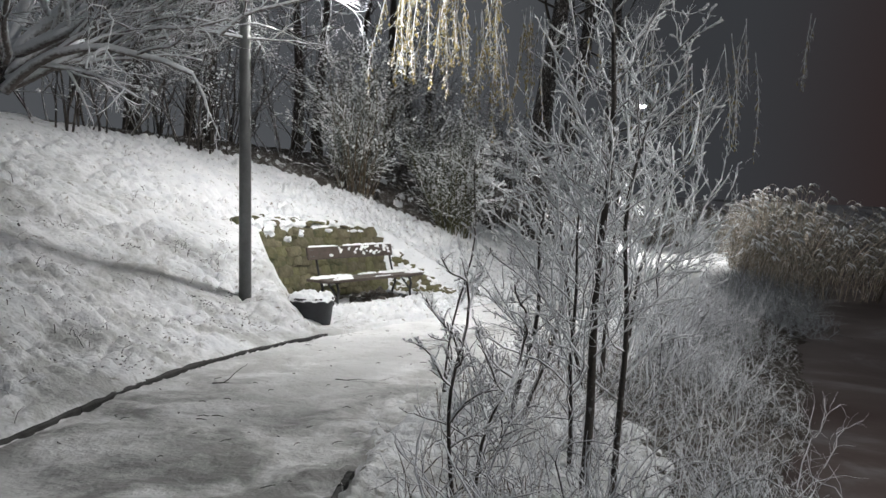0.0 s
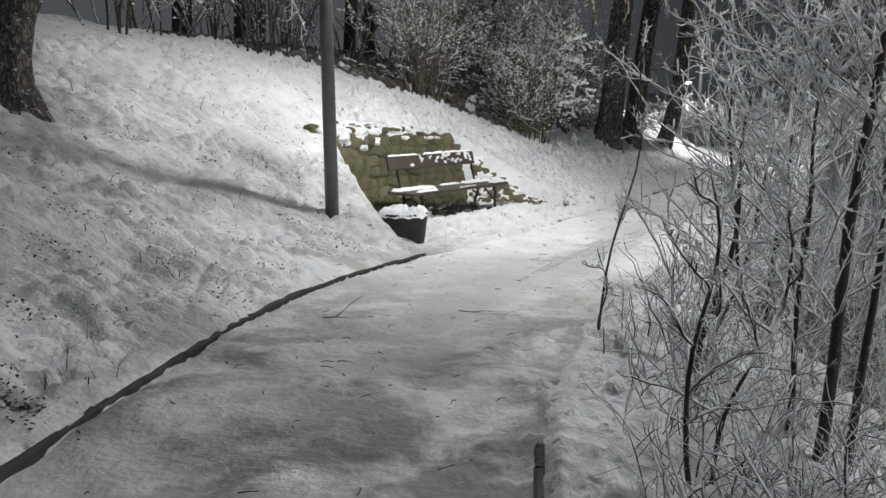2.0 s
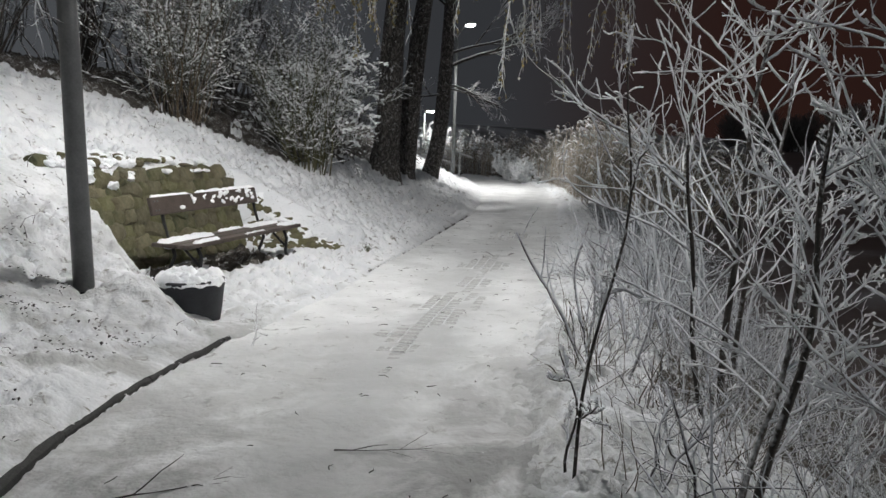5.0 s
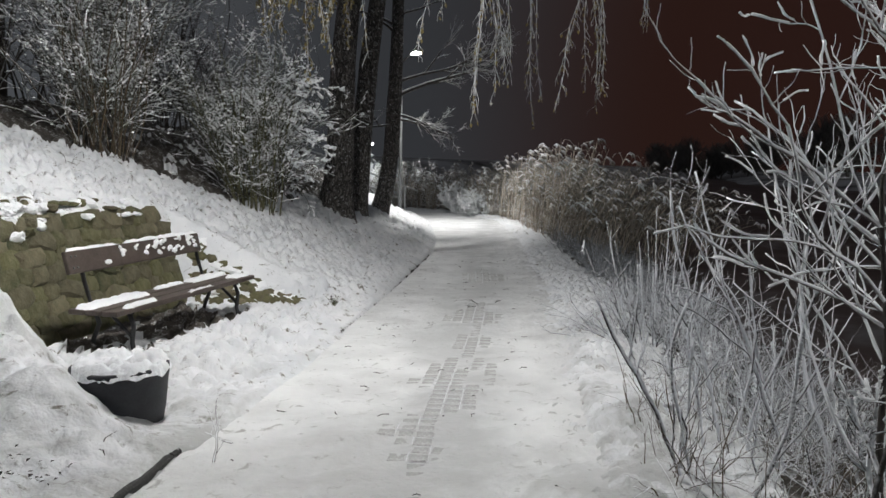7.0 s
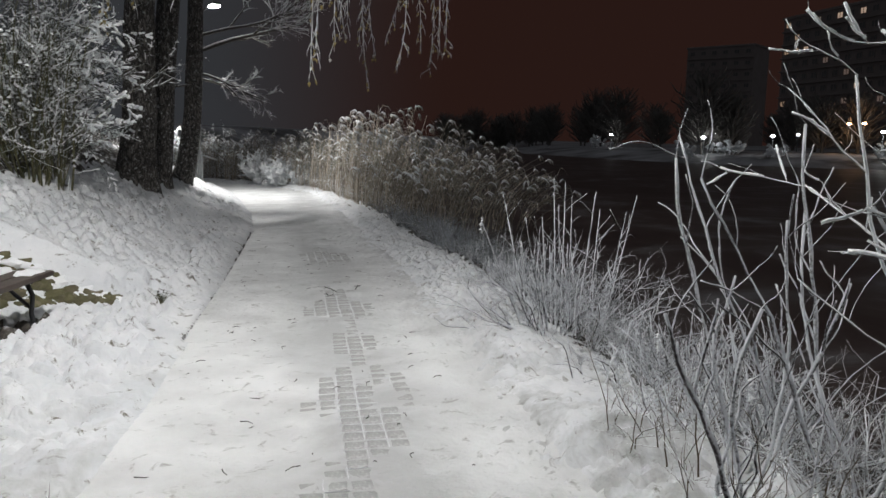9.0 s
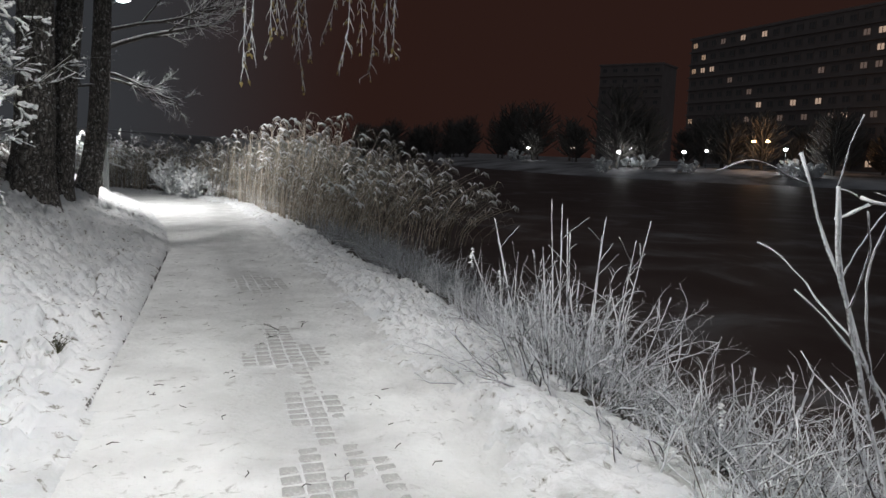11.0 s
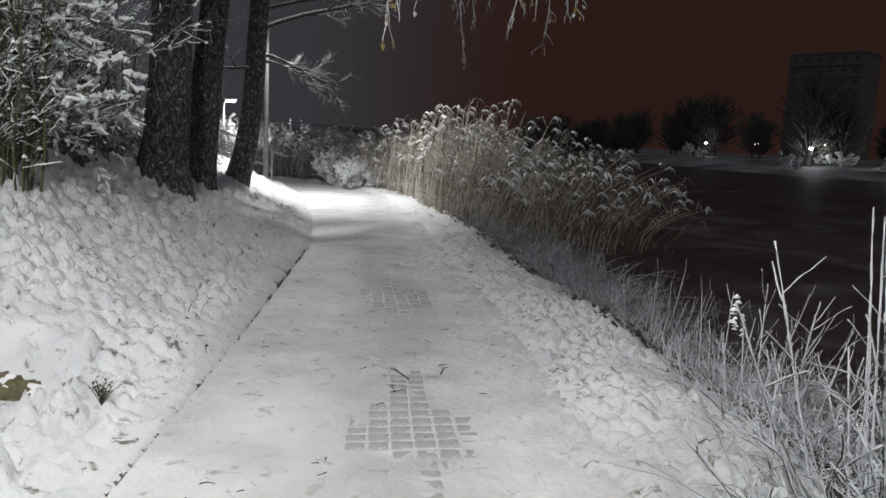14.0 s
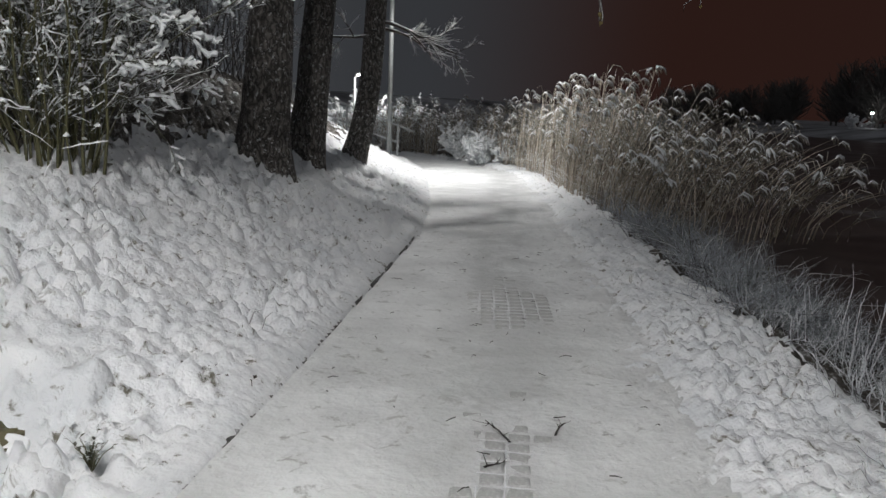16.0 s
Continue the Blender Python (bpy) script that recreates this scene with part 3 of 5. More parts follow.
kerb("edging", LEFT, 1, 12.0, 19.2, 0.022, 0.026, 0.10, "thin dark edging between path and snow bank", step=0.9, mat=EDGING)


def setts():
    """Small granite setts where the snow is worn to ice, with snow left standing in their joints."""
    rng = random.Random(11)
    stone = grainy("icy_sett", [(0.34, (0.30, 0.304, 0.30)), (0.5, (0.42, 0.425, 0.42)), (0.62, (0.58, 0.585, 0.585))], 6, 0.55, 0.5, 0.01)
    pitch, shapes, ridges = 0.118, [], []
    for k in range(6):
        bm = box(bmesh.new(), (pitch - 0.010 + 0.004 * (k % 3), pitch - 0.008 + 0.005 * (k % 2), 0.06), Matrix(), 0.016, 2)
        for v in bm.verts:
            v.co += Vector((rng.uniform(-0.005, 0.005), rng.uniform(-0.005, 0.005), rng.uniform(-0.003, 0.003)))
        me = bpy.data.meshes.new("sett")
        bm.to_mesh(me)
        bm.free()
        me.materials.append(stone)
        shapes.append(me)
    for k in range(5):                                   # a low ridge of snow, one sett long
        t = Tubes()
        t.add([(rng.uniform(-0.002, 0.002), pitch * (i / 5 - 0.5) * 1.08, 0.0) for i in range(6)], [rng.uniform(0.0012, 0.0045) for i in range(6)], 5)
        me = bpy.data.meshes.new("joint_snow")
        me.from_pydata(t.v, [], t.f)
        me.materials.append(SNOW)
        ridges.append(me)
    rows, y = [], 7.4
    while y < 16.6:                                      # how far each sett is worn free
        cover = float(value_noise(np.array([y]), np.array([1.7]), 1.1, 31)[0])
        need = -0.20 if 8.0 < y < 12.9 or 14.6 < y < 15.8 else 0.05
        free = []
        for k in range(6):
            bare = 0.6 * float(value_noise(np.array([y]), np.array([k * 0.30]), 0.6, 33)[0]) + 0.45 * float(value_noise(np.array([y]), np.array([k * 0.30]), 0.22, 34)[0])
            free.append(bare + 0.7 * cover - need - 0.15 * max(0, abs(k - 2.5) - 0.5))
        rows.append((y, free))
        slope = float(smooth_along(RIGHT, np.array([y + 0.5]))[0] - smooth_along(RIGHT, np.array([y - 0.5]))[0])
        y += pitch / math.hypot(1, slope)
    for i, (y, free) in enumerate(rows):
        xr = float(smooth_along(RIGHT, np.array([y]))[0])
        slope = float(smooth_along(RIGHT, np.array([y + 0.5]))[0] - smooth_along(RIGHT, np.array([y - 0.5]))[0])
        c = math.hypot(1, slope)
        for k in range(6):
            if free[k] < 0:
                continue
            across = -0.62 - pitch * (5 - k)
            px, py = xr + across / c, y - across * slope / c
            z = float(lie(np.array([px]), np.array([py]))[0] + relief(np.array([px]), np.array([py]))[0])
            here = Matrix.Translation((px, py, z)) @ Matrix.Rotation(-math.atan(slope), 4, "Z")
            ob = new("sett", shapes[rng.randrange(6)])
            tip = Matrix.Rotation(rng.uniform(-0.025, 0.025), 4, "X") @ Matrix.Rotation(rng.uniform(-0.025, 0.025), 4, "Y")
            ob.matrix_world = here @ Matrix.Translation((0, 0, -0.0205 - 0.0055 * max(0.0, 1 - free[k] / 0.16))) @ tip
            ob.parent = path
            if k < 5 and free[k + 1] > 0.04 and free[k] > 0.04 and rng.random() < 0.85:
                ob = new("joint_snow", ridges[rng.randrange(5)])
                ob.matrix_world = here @ Matrix.Translation((pitch / 2, 0, 0.0075))
                ob.parent = path
            if i + 1 < len(rows) and rows[i + 1][1][k] > 0.06 and free[k] > 0.06 and rng.random() < 0.55:
                ob = new("joint_snow", ridges[rng.randrange(5)])
                ob.matrix_world = here @ Matrix.Translation((0, pitch / 2, 0.0065)) @ Matrix.Rotation(radians(90), 4, "Z")
                ob.parent = path


# ---------------------------------------------------------------- stone face behind the bench
def stone_material():
    m, n, l, b = material("mossy_stone")
    info = n.new("ShaderNodeObjectInfo")
    a, f = noise_node(n, l, 5, 6, 0.65), noise_node(n, l, 45, 4, 0.6)
    base = ramp_node(n, l, a.outputs["Fac"], [(0.30, (0.022, 0.026, 0.013)), (0.5, (0.085, 0.085, 0.040)), (0.72, (0.21, 0.18, 0.11))])
    tone = ramp_node(n, l, info.outputs["Random"], [(0.0, (0.030, 0.036, 0.018)), (0.4, (0.13, 0.125, 0.055)), (0.7, (0.085, 0.072, 0.055)), (1.0, (0.20, 0.165, 0.11))])
    half = n.new("ShaderNodeValue")
    half.outputs[0].default_value = 0.45
    l.new(mix_node(n, l, half.outputs[0], base.outputs[0], tone.outputs[0]), b.inputs["Base Color"])
    b.inputs["Roughness"].default_value = 0.9
    bump_node(n, l, f.outputs["Fac"], 0.8, 0.02, b)
    return m


def rough_stone(rng, w, h, d, mat, name="stone", parent=None, squash=0.93, rug=1.0):
    bm = bmesh.new()
    bmesh.ops.create_icosphere(bm, subdivisions=2, radius=0.5)
    sx, sy, sz = rng.random() * 9, rng.random() * 9, rng.random() * 9
    for v in bm.verts:
        c = v.co
        k = max(abs(c.x), abs(c.y), abs(c.z))
        c = c.lerp(c * (0.5 / k), squash)
        c = c * (1 + 0.24 * rug * noise.noise(c * 2.2 * rug + Vector((sx, sy, sz))) + 0.10 * rug * noise.noise(c * 6 + Vector((sz, sx, sy))))
        v.co = Vector((c.x * w, c.y * d, c.z * h))
    return part(name, bm, mat, parent)


def stone_face():
    rng = random.Random(21)
    STONE = stone_material()
    root = empty("wall_stone", Matrix(), "leaning mossy rubble stone wall with snow on top", "stone wall", kind="structure")
    for (ax, ay), (bx, by) in (FACE[:2],):
        length = math.hypot(bx - ax, by - ay)
        ux, uy = (bx - ax) / length, (by - ay) / length
        nx, ny = uy, -ux                                # towards the bench
        ang = math.atan2(uy, ux)
        row = 0.02
        course = 0
        while row < 1.75:
            h = rng.uniform(0.10, 0.18)
            s = -0.06 * length - rng.uniform(0, 0.2)
            while s < length:
                w = rng.uniform(0.12, 0.34)
                cx, cy = ax + ux * (s + w / 2), ay + uy * (s + w / 2)
                foot = float(fall(cy)) + 0.05
                crest = float(lie(np.array([cx - nx * 0.47]), np.array([cy - ny * 0.47]))[0])
                rise = max(crest - foot, 0.12)
                q = (row + h / 2) / rise
                if q < 0.97:
                    back = 0.45 * q
                    deep = 0.05
                    ob = rough_stone(rng, w * rng.uniform(1.25, 1.55), h * rng.uniform(1.4, 1.9), rng.uniform(0.13, 0.2), STONE, "stone", root, 0.88)
                    ob.matrix_world = Matrix.Translation((cx - nx * (back + deep), cy - ny * (back + deep), foot + row + h / 2)) @ Matrix.Rotation(ang, 4, "Z") @ Matrix.Rotation(-math.atan(0.45 / rise), 4, "X") @ Matrix.Rotation(rng.uniform(-0.3, 0.3), 4, "Y")
                    if (q > 0.80 and rng.random() < 0.30 or (course > 0 and rng.random() < 0.03)):
                        cap = rough_stone(rng, w * rng.uniform(0.6, 1.2), rng.uniform(0.05, 0.10), 0.20, SNOW_CAP, "snow_clump", root, 0.2, 2.0)
                        cap.matrix_world = Matrix.Translation((cx - nx * (back + 0.0), cy - ny * (back + 0.0), foot + row + h * 0.98)) @ Matrix.Rotation(ang, 4, "Z")
                s += w
            row += h * 0.98
            course += 1
    # the short return dies away under the snow, its stones loose and uneven
    (ax, ay), (bx, by) = FACE[1:]
    length = math.hypot(bx - ax, by - ay)
    ux, uy = (bx - ax) / length, (by - ay) / length
    nx, ny, ang = uy, -ux, math.atan2(uy, ux)
    for k in range(120):
        u = rng.random()
        cx, cy = ax + (bx - ax) * u * 0.9, ay + (by - ay) * u * 0.9
        foot = float(fall(cy)) + 0.04
        rise = max(float(lie(np.array([cx - nx * 0.47]), np.array([cy - ny * 0.47]))[0]) - foot, 0.12)
        q = rng.random() * max(0.10, 0.88 - 0.80 * u)
        snowy = q > 0.75 * (0.88 - 0.80 * u) and rng.random() < 0.4
        ob = rough_stone(rng, rng.uniform(0.12, 0.26), rng.uniform(0.08, 0.15), rng.uniform(0.10, 0.16), SNOW_CAP if snowy else STONE, "snow_clump" if snowy else "stone", root, 0.75)
        back = 0.45 * q + 0.05
        ob.matrix_world = Matrix.Translation((cx - nx * back, cy - ny * back, foot + q * rise)) @ Matrix.Rotation(ang, 4, "Z") @ Matrix.Rotation(-math.atan(0.45 / rise), 4, "X") @ Matrix.Rotation(rng.uniform(-0.3, 0.6), 4, "Y")
    # tumbled stones and clods along the crest
    for k in range(130):
        s = rng.random() * (0.45 if k % 3 else 1.0) - 0.04
        seg = 0
        (ax, ay), (bx, by) = FACE[seg], FACE[seg + 1]
        length = math.hypot(bx - ax, by - ay)
        nx, ny = (by - ay) / length, -(bx - ax) / length
        off = rng.uniform(0.36, 0.66)
        x, y = ax + (bx - ax) * s - nx * off, ay + (by - ay) * s - ny * off
        snowy = rng.random() < 0.72
        ob = rough_stone(rng, rng.uniform(0.06, 0.2), rng.uniform(0.05, 0.13), rng.uniform(0.06, 0.2), SNOW_CAP if snowy else STONE, "snow_clump" if snowy else "stone", root, 0.3, 2.0 if snowy else 1.2)
        ob.matrix_world = Matrix.Translation(gz(x, y, 0.03)) @ Matrix.Rotation(rng.uniform(0, 3), 4, "Z")


stone_face()


# ---------------------------------------------------------------- bench
def bar(pts, r, sides=6):
    t = Tubes()
    t.add(pts, [r] * len(pts), sides)
    return t


def snow_strip(rng, pieces, length, depth, z, tilt=Matrix(), y0=0.0):
    """Lumps of snow left lying on a plank."""
    v, f = [], []
    for x0, x1, d0, d1 in pieces:
        nx, ny = max(4, int((x1 - x0) / 0.05)), 5
        b = len(v)
        for i in range(nx + 1):
            for j in range(ny + 1):
                u, w = i / nx, j / ny
                rim = min(u, 1 - u) * (x1 - x0), min(w, 1 - w) * (d1 - d0)
                edge = min(1, min(rim) / 0.03)
                x = x0 + (x1 - x0) * u + rng.uniform(-0.012, 0.012)
                y = d0 + (d1 - d0) * w + (rng.uniform(-0.012, 0.012) if 0 < j < ny else rng.uniform(-0.02, 0.005) * (1 if j else -1))
                v.append(tuple(tilt @ Vector((x, y + y0, z + edge * (0.028 + rng.uniform(-0.008, 0.010)) - (0.004 if edge == 0 else 0)))))
        for i in range(nx):
            for j in range(ny):
                a = b + i * (ny + 1) + j
                f.append((a, a + ny + 1, a + ny + 2, a + 1))
    return v, f


def bench():
    rng = random.Random(3)
    cx, cy = -1.29, 12.54
    root = empty("park_bench", Matrix.Translation(gz(cx + 0.1, cy - 0.1, -0.01)) @ Matrix.Rotation(math.atan2(0.80, 0.60), 4, "Z"), "dark wooden park bench with cast-iron legs, partly snow-covered", "bench")
    L, H = 2.32, 0.40
    for k, y in enumerate((-0.165, 0.0, 0.165)):
        part("seat_plank", box(bmesh.new(), (L, 0.150, 0.045), Matrix.Translation((0, y, H)), 0.010), WOOD_DARK, root)
    back = Matrix.Translation((-0.10, 0.30, 0.80)) @ Matrix.Rotation(radians(-14), 4, "X")
    plank = part("backrest", box(bmesh.new(), (L * 0.86, 0.045, 0.20), back, 0.012), WOOD_DARK, root)
    for x in (-0.94, -0.89, 0.89, 0.94):
        for z in (-0.05, 0.05):
            part("bolt", post_shape(bmesh.new(), 0.011, 0.008, 0, 0.010, 8, back @ Matrix.Translation((x, -0.022, z)) @ Matrix.Rotation(radians(90), 4, "X")), GALVANISED, plank)
    for x in (-0.88, 0.88):
        frame_pts = [(x, -0.19, H - 0.03), (x, 0.22, H - 0.03), (x, 0.30, 0.62), (x, 0.355, 0.90)]
        bar(frame_pts, 0.020).done("back_support", IRON, root)
        bar([(x, -0.20, -0.05), (x, -0.17, 0.10), (x, -0.19, 0.26), (x, -0.14, H - 0.03)], 0.022).done("leg", IRON, root)
        bar([(x, 0.26, -0.05), (x, 0.22, 0.12), (x, 0.16, 0.25), (x, 0.20, H - 0.03)], 0.022).done("leg", IRON, root)
        bar([(x, -0.18, 0.14), (x, -0.07, 0.24), (x, 0.03, 0.33), (x, 0.05, H - 0.03)], 0.016).done("brace", IRON, root)
        bar([(x, -0.25, -0.01), (x, -0.18, 0.015), (x, -0.12, -0.01)], 0.024).done("foot", IRON, root)
    v, f = snow_strip(rng, [(-1.14, -0.30, 0.02, 0.235), (-1.0, -0.55, -0.235, -0.13), (-0.05, 0.40, 0.14, 0.235), (0.45, 1.15, 0.06, 0.235), (0.85, 1.14, -0.20, -0.02), (-0.1, 0.35, -0.235, -0.19)], L, 0.48, H + 0.0225)
    mesh_object("snow_on_seat", v, f, SNOW_CAP, root)
    top = back @ Matrix.Translation((0, 0, 0.10))
    v, f = snow_strip(rng, [(-0.97, -0.30, -0.03, 0.03), (-0.22, 0.98, -0.04, 0.035)], L, 0.05, 0.0, top)
    mesh_object("snow_on_backrest", v, f, SNOW_CAP, root)
    for k in range(46):                                  # snow stuck to the front of the backrest
        x = rng.gauss(0.42, 0.38) if k > 5 else rng.uniform(-0.6, 0.0)
        if abs(x) < 0.93:
            ob = rough_stone(rng, rng.uniform(0.03, 0.10), rng.uniform(0.02, 0.06), 0.03, SNOW_CAP, "snow_clump", root, 0.0)
            ob.matrix_local = back @ Matrix.Translation((x, -0.026, rng.uniform(-0.05, 0.095))) @ Matrix.Rotation(rng.uniform(-0.6, 0.6), 4, "Y")


bench()


# ---------------------------------------------------------------- bin
def litter_bin():
    rng = random.Random(9)
    place = (-1.645, 9.60, float(fall(9.6)) - 0.02)
    root = empty("litter_bin", Matrix.Translation(place), "squat dark tapered litter bin with a snow cap", "litter bin")
    prof = [(0.20, -0.10), (0.232, 0.0), (0.262, 0.16), (0.280, 0.33), (0.287, 0.37), (0.290, 0.43), (0.272, 0.44), (0.262, 0.36), (0.20, 0.12), (0.0, 0.10)]
    v, f, n = [], [], 36
    for r, z in prof:
        for k in range(n):
            a = 2 * math.pi * k / n
            v.append((r * math.cos(a) * (1 + 0.01 * math.sin(3 * a)), r * math.sin(a), z))
    for i in range(len(prof) - 1):
        for k in range(n):
            a, b = i * n + k, i * n + (k + 1) % n
            f.append((a, b, b + n, a + n))
    mesh_object("tub", v, f, BIN_DARK, root)
    v, f = [], []
    m = 40
    for i in range(m + 1):
        for j in range(m + 1):
            x, y = -0.305 + 0.61 * i / m, -0.305 + 0.61 * j / m
            r = math.hypot(x, y)
            if r > 0.30:
                x, y, r = x * 0.30 / r, y * 0.30 / r, 0.30
            h = 0.05 * (1 - max(0, (r - 0.20) / 0.10) ** 2)
            h += 0.06 * noise.noise(Vector((x * 9, y * 9, 2.0))) + 0.03 * noise.noise(Vector((x * 24, y * 24, 5.0)))
            for hx, hy in ((-0.11, -0.08), (0.10, -0.04)):
                h -= 0.15 * math.exp(-(((x - hx) / 0.06) ** 2 + ((y - hy) / 0.055) ** 2))
            if r >= 0.295:
                h = -0.02 + 0.03 * noise.noise(Vector((x * 14, y * 14, 1.0)))
            v.append((x, y, 0.42 + h))
    for i in range(m):
        for j in range(m):
            a = i * (m + 1) + j
            f.append((a, a + m + 1, a + m + 2, a + 1))
    mesh_object("snow_cap", v, f, SNOW_CAP, root)


litter_bin()


# ---------------------------------------------------------------- trees
def tree_trunk(root, pts, radii, mat, sides=26, rough=0.09, seed=1, per=6, name="trunk"):
    """A trunk with flared, uneven girth."""
    o = Vector(root.matrix_world.translation)
    P = [Vector(p) - o for p in pts]
    v, f = [], []
    rings = []
    for i in range(len(P) - 1):
        for k in range(per):
            t = k / per
            a, b = P[max(i - 1, 0)], P[min(i + 2, len(P) - 1)]
            h = 0.5 * ((2 * P[i]) + (P[i + 1] - a) * t + (2 * a - 5 * P[i] + 4 * P[i + 1] - b) * t * t + (3 * P[i] - a - 3 * P[i + 1] + b) * t ** 3)
            rings.append((h, radii[i] * (1 - t) + radii[i + 1] * t))
    rings.append((P[-1], radii[-1]))
    for h, r in rings:
        for k in range(sides):
            a = 2 * math.pi * k / sides
            d = Vector((math.cos(a), math.sin(a), 0))
            q = 1 + rough * noise.noise(Vector((d.x * 2.2, d.y * 2.2, h.z * 1.1 + seed))) + 0.5 * rough * noise.noise(Vector((d.x * 6, d.y * 6, h.z * 3 + seed)))
            v.append(tuple(h + d * r * q))
    for i in range(len(rings) - 1):
        for k in range(sides):
            a, b = i * sides + k, i * sides + (k + 1) % sides
            f.append((a, b, b + sides, a + sides))
    return mesh_object(name, v, f, mat, root)


def strand(t, c, rng, p, length, sway=0.10, leafy=0.5, size=0.07):
    """A hanging birch twig with frosted side twigs and withered leaves."""
    pts, rad = [tuple(p)], [0.009]
    q = Vector(p)
    d = Vector((rng.uniform(-0.3, 0.3), rng.uniform(-0.3, 0.3), -1))
    n = max(4, int(length / 0.16))
    for i in range(n):
        d = (d + Vector((rng.uniform(-sway, sway), rng.uniform(-sway, sway), -0.12))).normalized()
        q = q + d * (length / n)
        pts.append(tuple(q))
        rad.append(0.009 - 0.004 * (i + 1) / n)
        if i > 0:
            for k in range(2):
                s = Vector((rng.uniform(-1, 1), rng.uniform(-1, 1), rng.uniform(-2.6, -0.6))).normalized()
                e = q + s * rng.uniform(0.06, 0.24)
                e2 = e + Vector((0, 0, -rng.uniform(0.02, 0.1)))
                thin = 0.6 if leafy > 0.8 else 1.0
                t.add([tuple(q), tuple(e), tuple(e2)], [0.006 * thin, 0.005 * thin, 0.004 * thin], 3)
                if rng.random() < leafy:
                    for w in range(5 if leafy > 0.8 else 2):
                        c.leaf(tuple(q.lerp(e2, rng.random())), (rng.uniform(-1, 1), rng.uniform(-1, 1), -1.2), rng.uniform(0.6, 1.2) * size, size * 0.35)
    t.add(pts, rad, 4)


def birch(places, radii, seed, label, hangs=(), crown=(5.0, 9.5), boughs=9, reach=2.6, low=()):
    rng = random.Random(seed)
    root = empty("birch_tree", Matrix.Translation(places[0]), label, "tree", "birches on the slope")
    tree_trunk(root, places, radii, BARK, seed=seed)
    o = Vector(places[0])
    t, c, h = Tubes(), Tubes(), Tubes()
    top = [Vector(p) for p in places]
    for k in range(boughs):
        z = rng.uniform(*crown)
        i = max(j for j in range(len(top) - 1) if top[j].z <= top[0].z + z or j == 0)
        u = min(1, max(0, (top[0].z + z - top[i].z) / max(0.01, top[i + 1].z - top[i].z)))
        p = top[i].lerp(top[i + 1], u) - o
        a = rng.uniform(0, 2 * math.pi)
        grow(t, rng, p, (math.cos(a), math.sin(a), 0.7), reach * rng.uniform(0.7, 1.2), 0.05, 2, 0.16, -0.03, 4, 0.8, 0.55, 5, 6, h)
    for p, d, length, r in low:
        grow(t, rng, Vector(p) - o, d, length, r * 1.25, 3, 0.18, -0.02, 7, 0.75, 0.48, 5, 6, h, 0.5, 0.2, 1)
    for p, length, leafy in hangs:
        strand(h, c, rng, Vector(p) - o, length, 0.10, leafy)
    t.done("boughs", TWIG_DARK, root, kind="stuff")
    h.done("twigs", TWIG_WHITE, root, kind="stuff")
    if c.v:
        c.done("leaves", LEAF, root, "withered yellowish leaves dusted with snow", kind="stuff")
    return root


def up(x, y, z):
    """A place given by its height over the foot of the slope."""
    return (x, y, z + float(fall(y)))


_r = random.Random(77)
_h1 = []
for x, y, z in ((3.5, 15.2, 2.62), (5.6, 17.5, 2.80), (5.8, 16.0, 2.92), (4.4, 16.6, 3.25), (6.6, 17.2, 3.4), (3.0, 16.2, 3.3), (7.3, 18.3, 3.2), (2.2, 17.4, 3.5), (8.5, 18.0, 3.9), (4.9, 18.5, 3.7)):
    n = 2 if z > 3 else 3
    for k in range(n):
        _h1.append(((x + _r.uniform(-0.12, 0.12), y + _r.uniform(-0.12, 0.12), float(fall(y)) + z + 2.2 + _r.uniform(0, 0.5)), 2.1 + _r.uniform(-0.5, 0.4), 0.5))
for x, y, z in ((-0.35, 11.8, 3.35), (0.1, 12.4, 3.6), (-0.75, 12.3, 3.5), (0.75, 13.3, 3.7), (0.95, 14.6, 3.0), (0.5, 15.2, 3.5), (1.6, 15.0, 3.6), (-0.1, 13.6, 4.0)):
    for k in range(5):
        _h1.append(((1.13 * x + _r.gauss(0, 0.16), 1.13 * y + _r.gauss(0, 0.16), float(fall(1.13 * y)) + 1.13 * z - 0.2 + 2.0 + _r.uniform(0, 0.4)), 1.9 + _r.uniform(-0.5, 0.3), 0.95))
birch([gz(2.33, 19.95, -0.25), gz(2.36, 19.95, 0.35), gz(2.42, 19.95, 1.2), gz(2.58, 20.1, 3.6), gz(3.0, 20.2, 7), gz(3.1, 20.3, 11)], [0.46, 0.335, 0.285, 0.25, 0.19, 0.07], 1, "thick leaning birch with dark fissured bark and hanging frosted twigs", _h1)
birch([gz(3.22, 21.7, -0.25), gz(3.25, 21.7, 0.3), gz(3.36, 21.7, 1.4), gz(3.6, 21.8, 3.6), gz(4.05, 22.0, 7), gz(4.1, 22, 11)], [0.36, 0.29, 0.245, 0.215, 0.16, 0.06], 2, "dark birch with flaking white-patched bark on the slope")
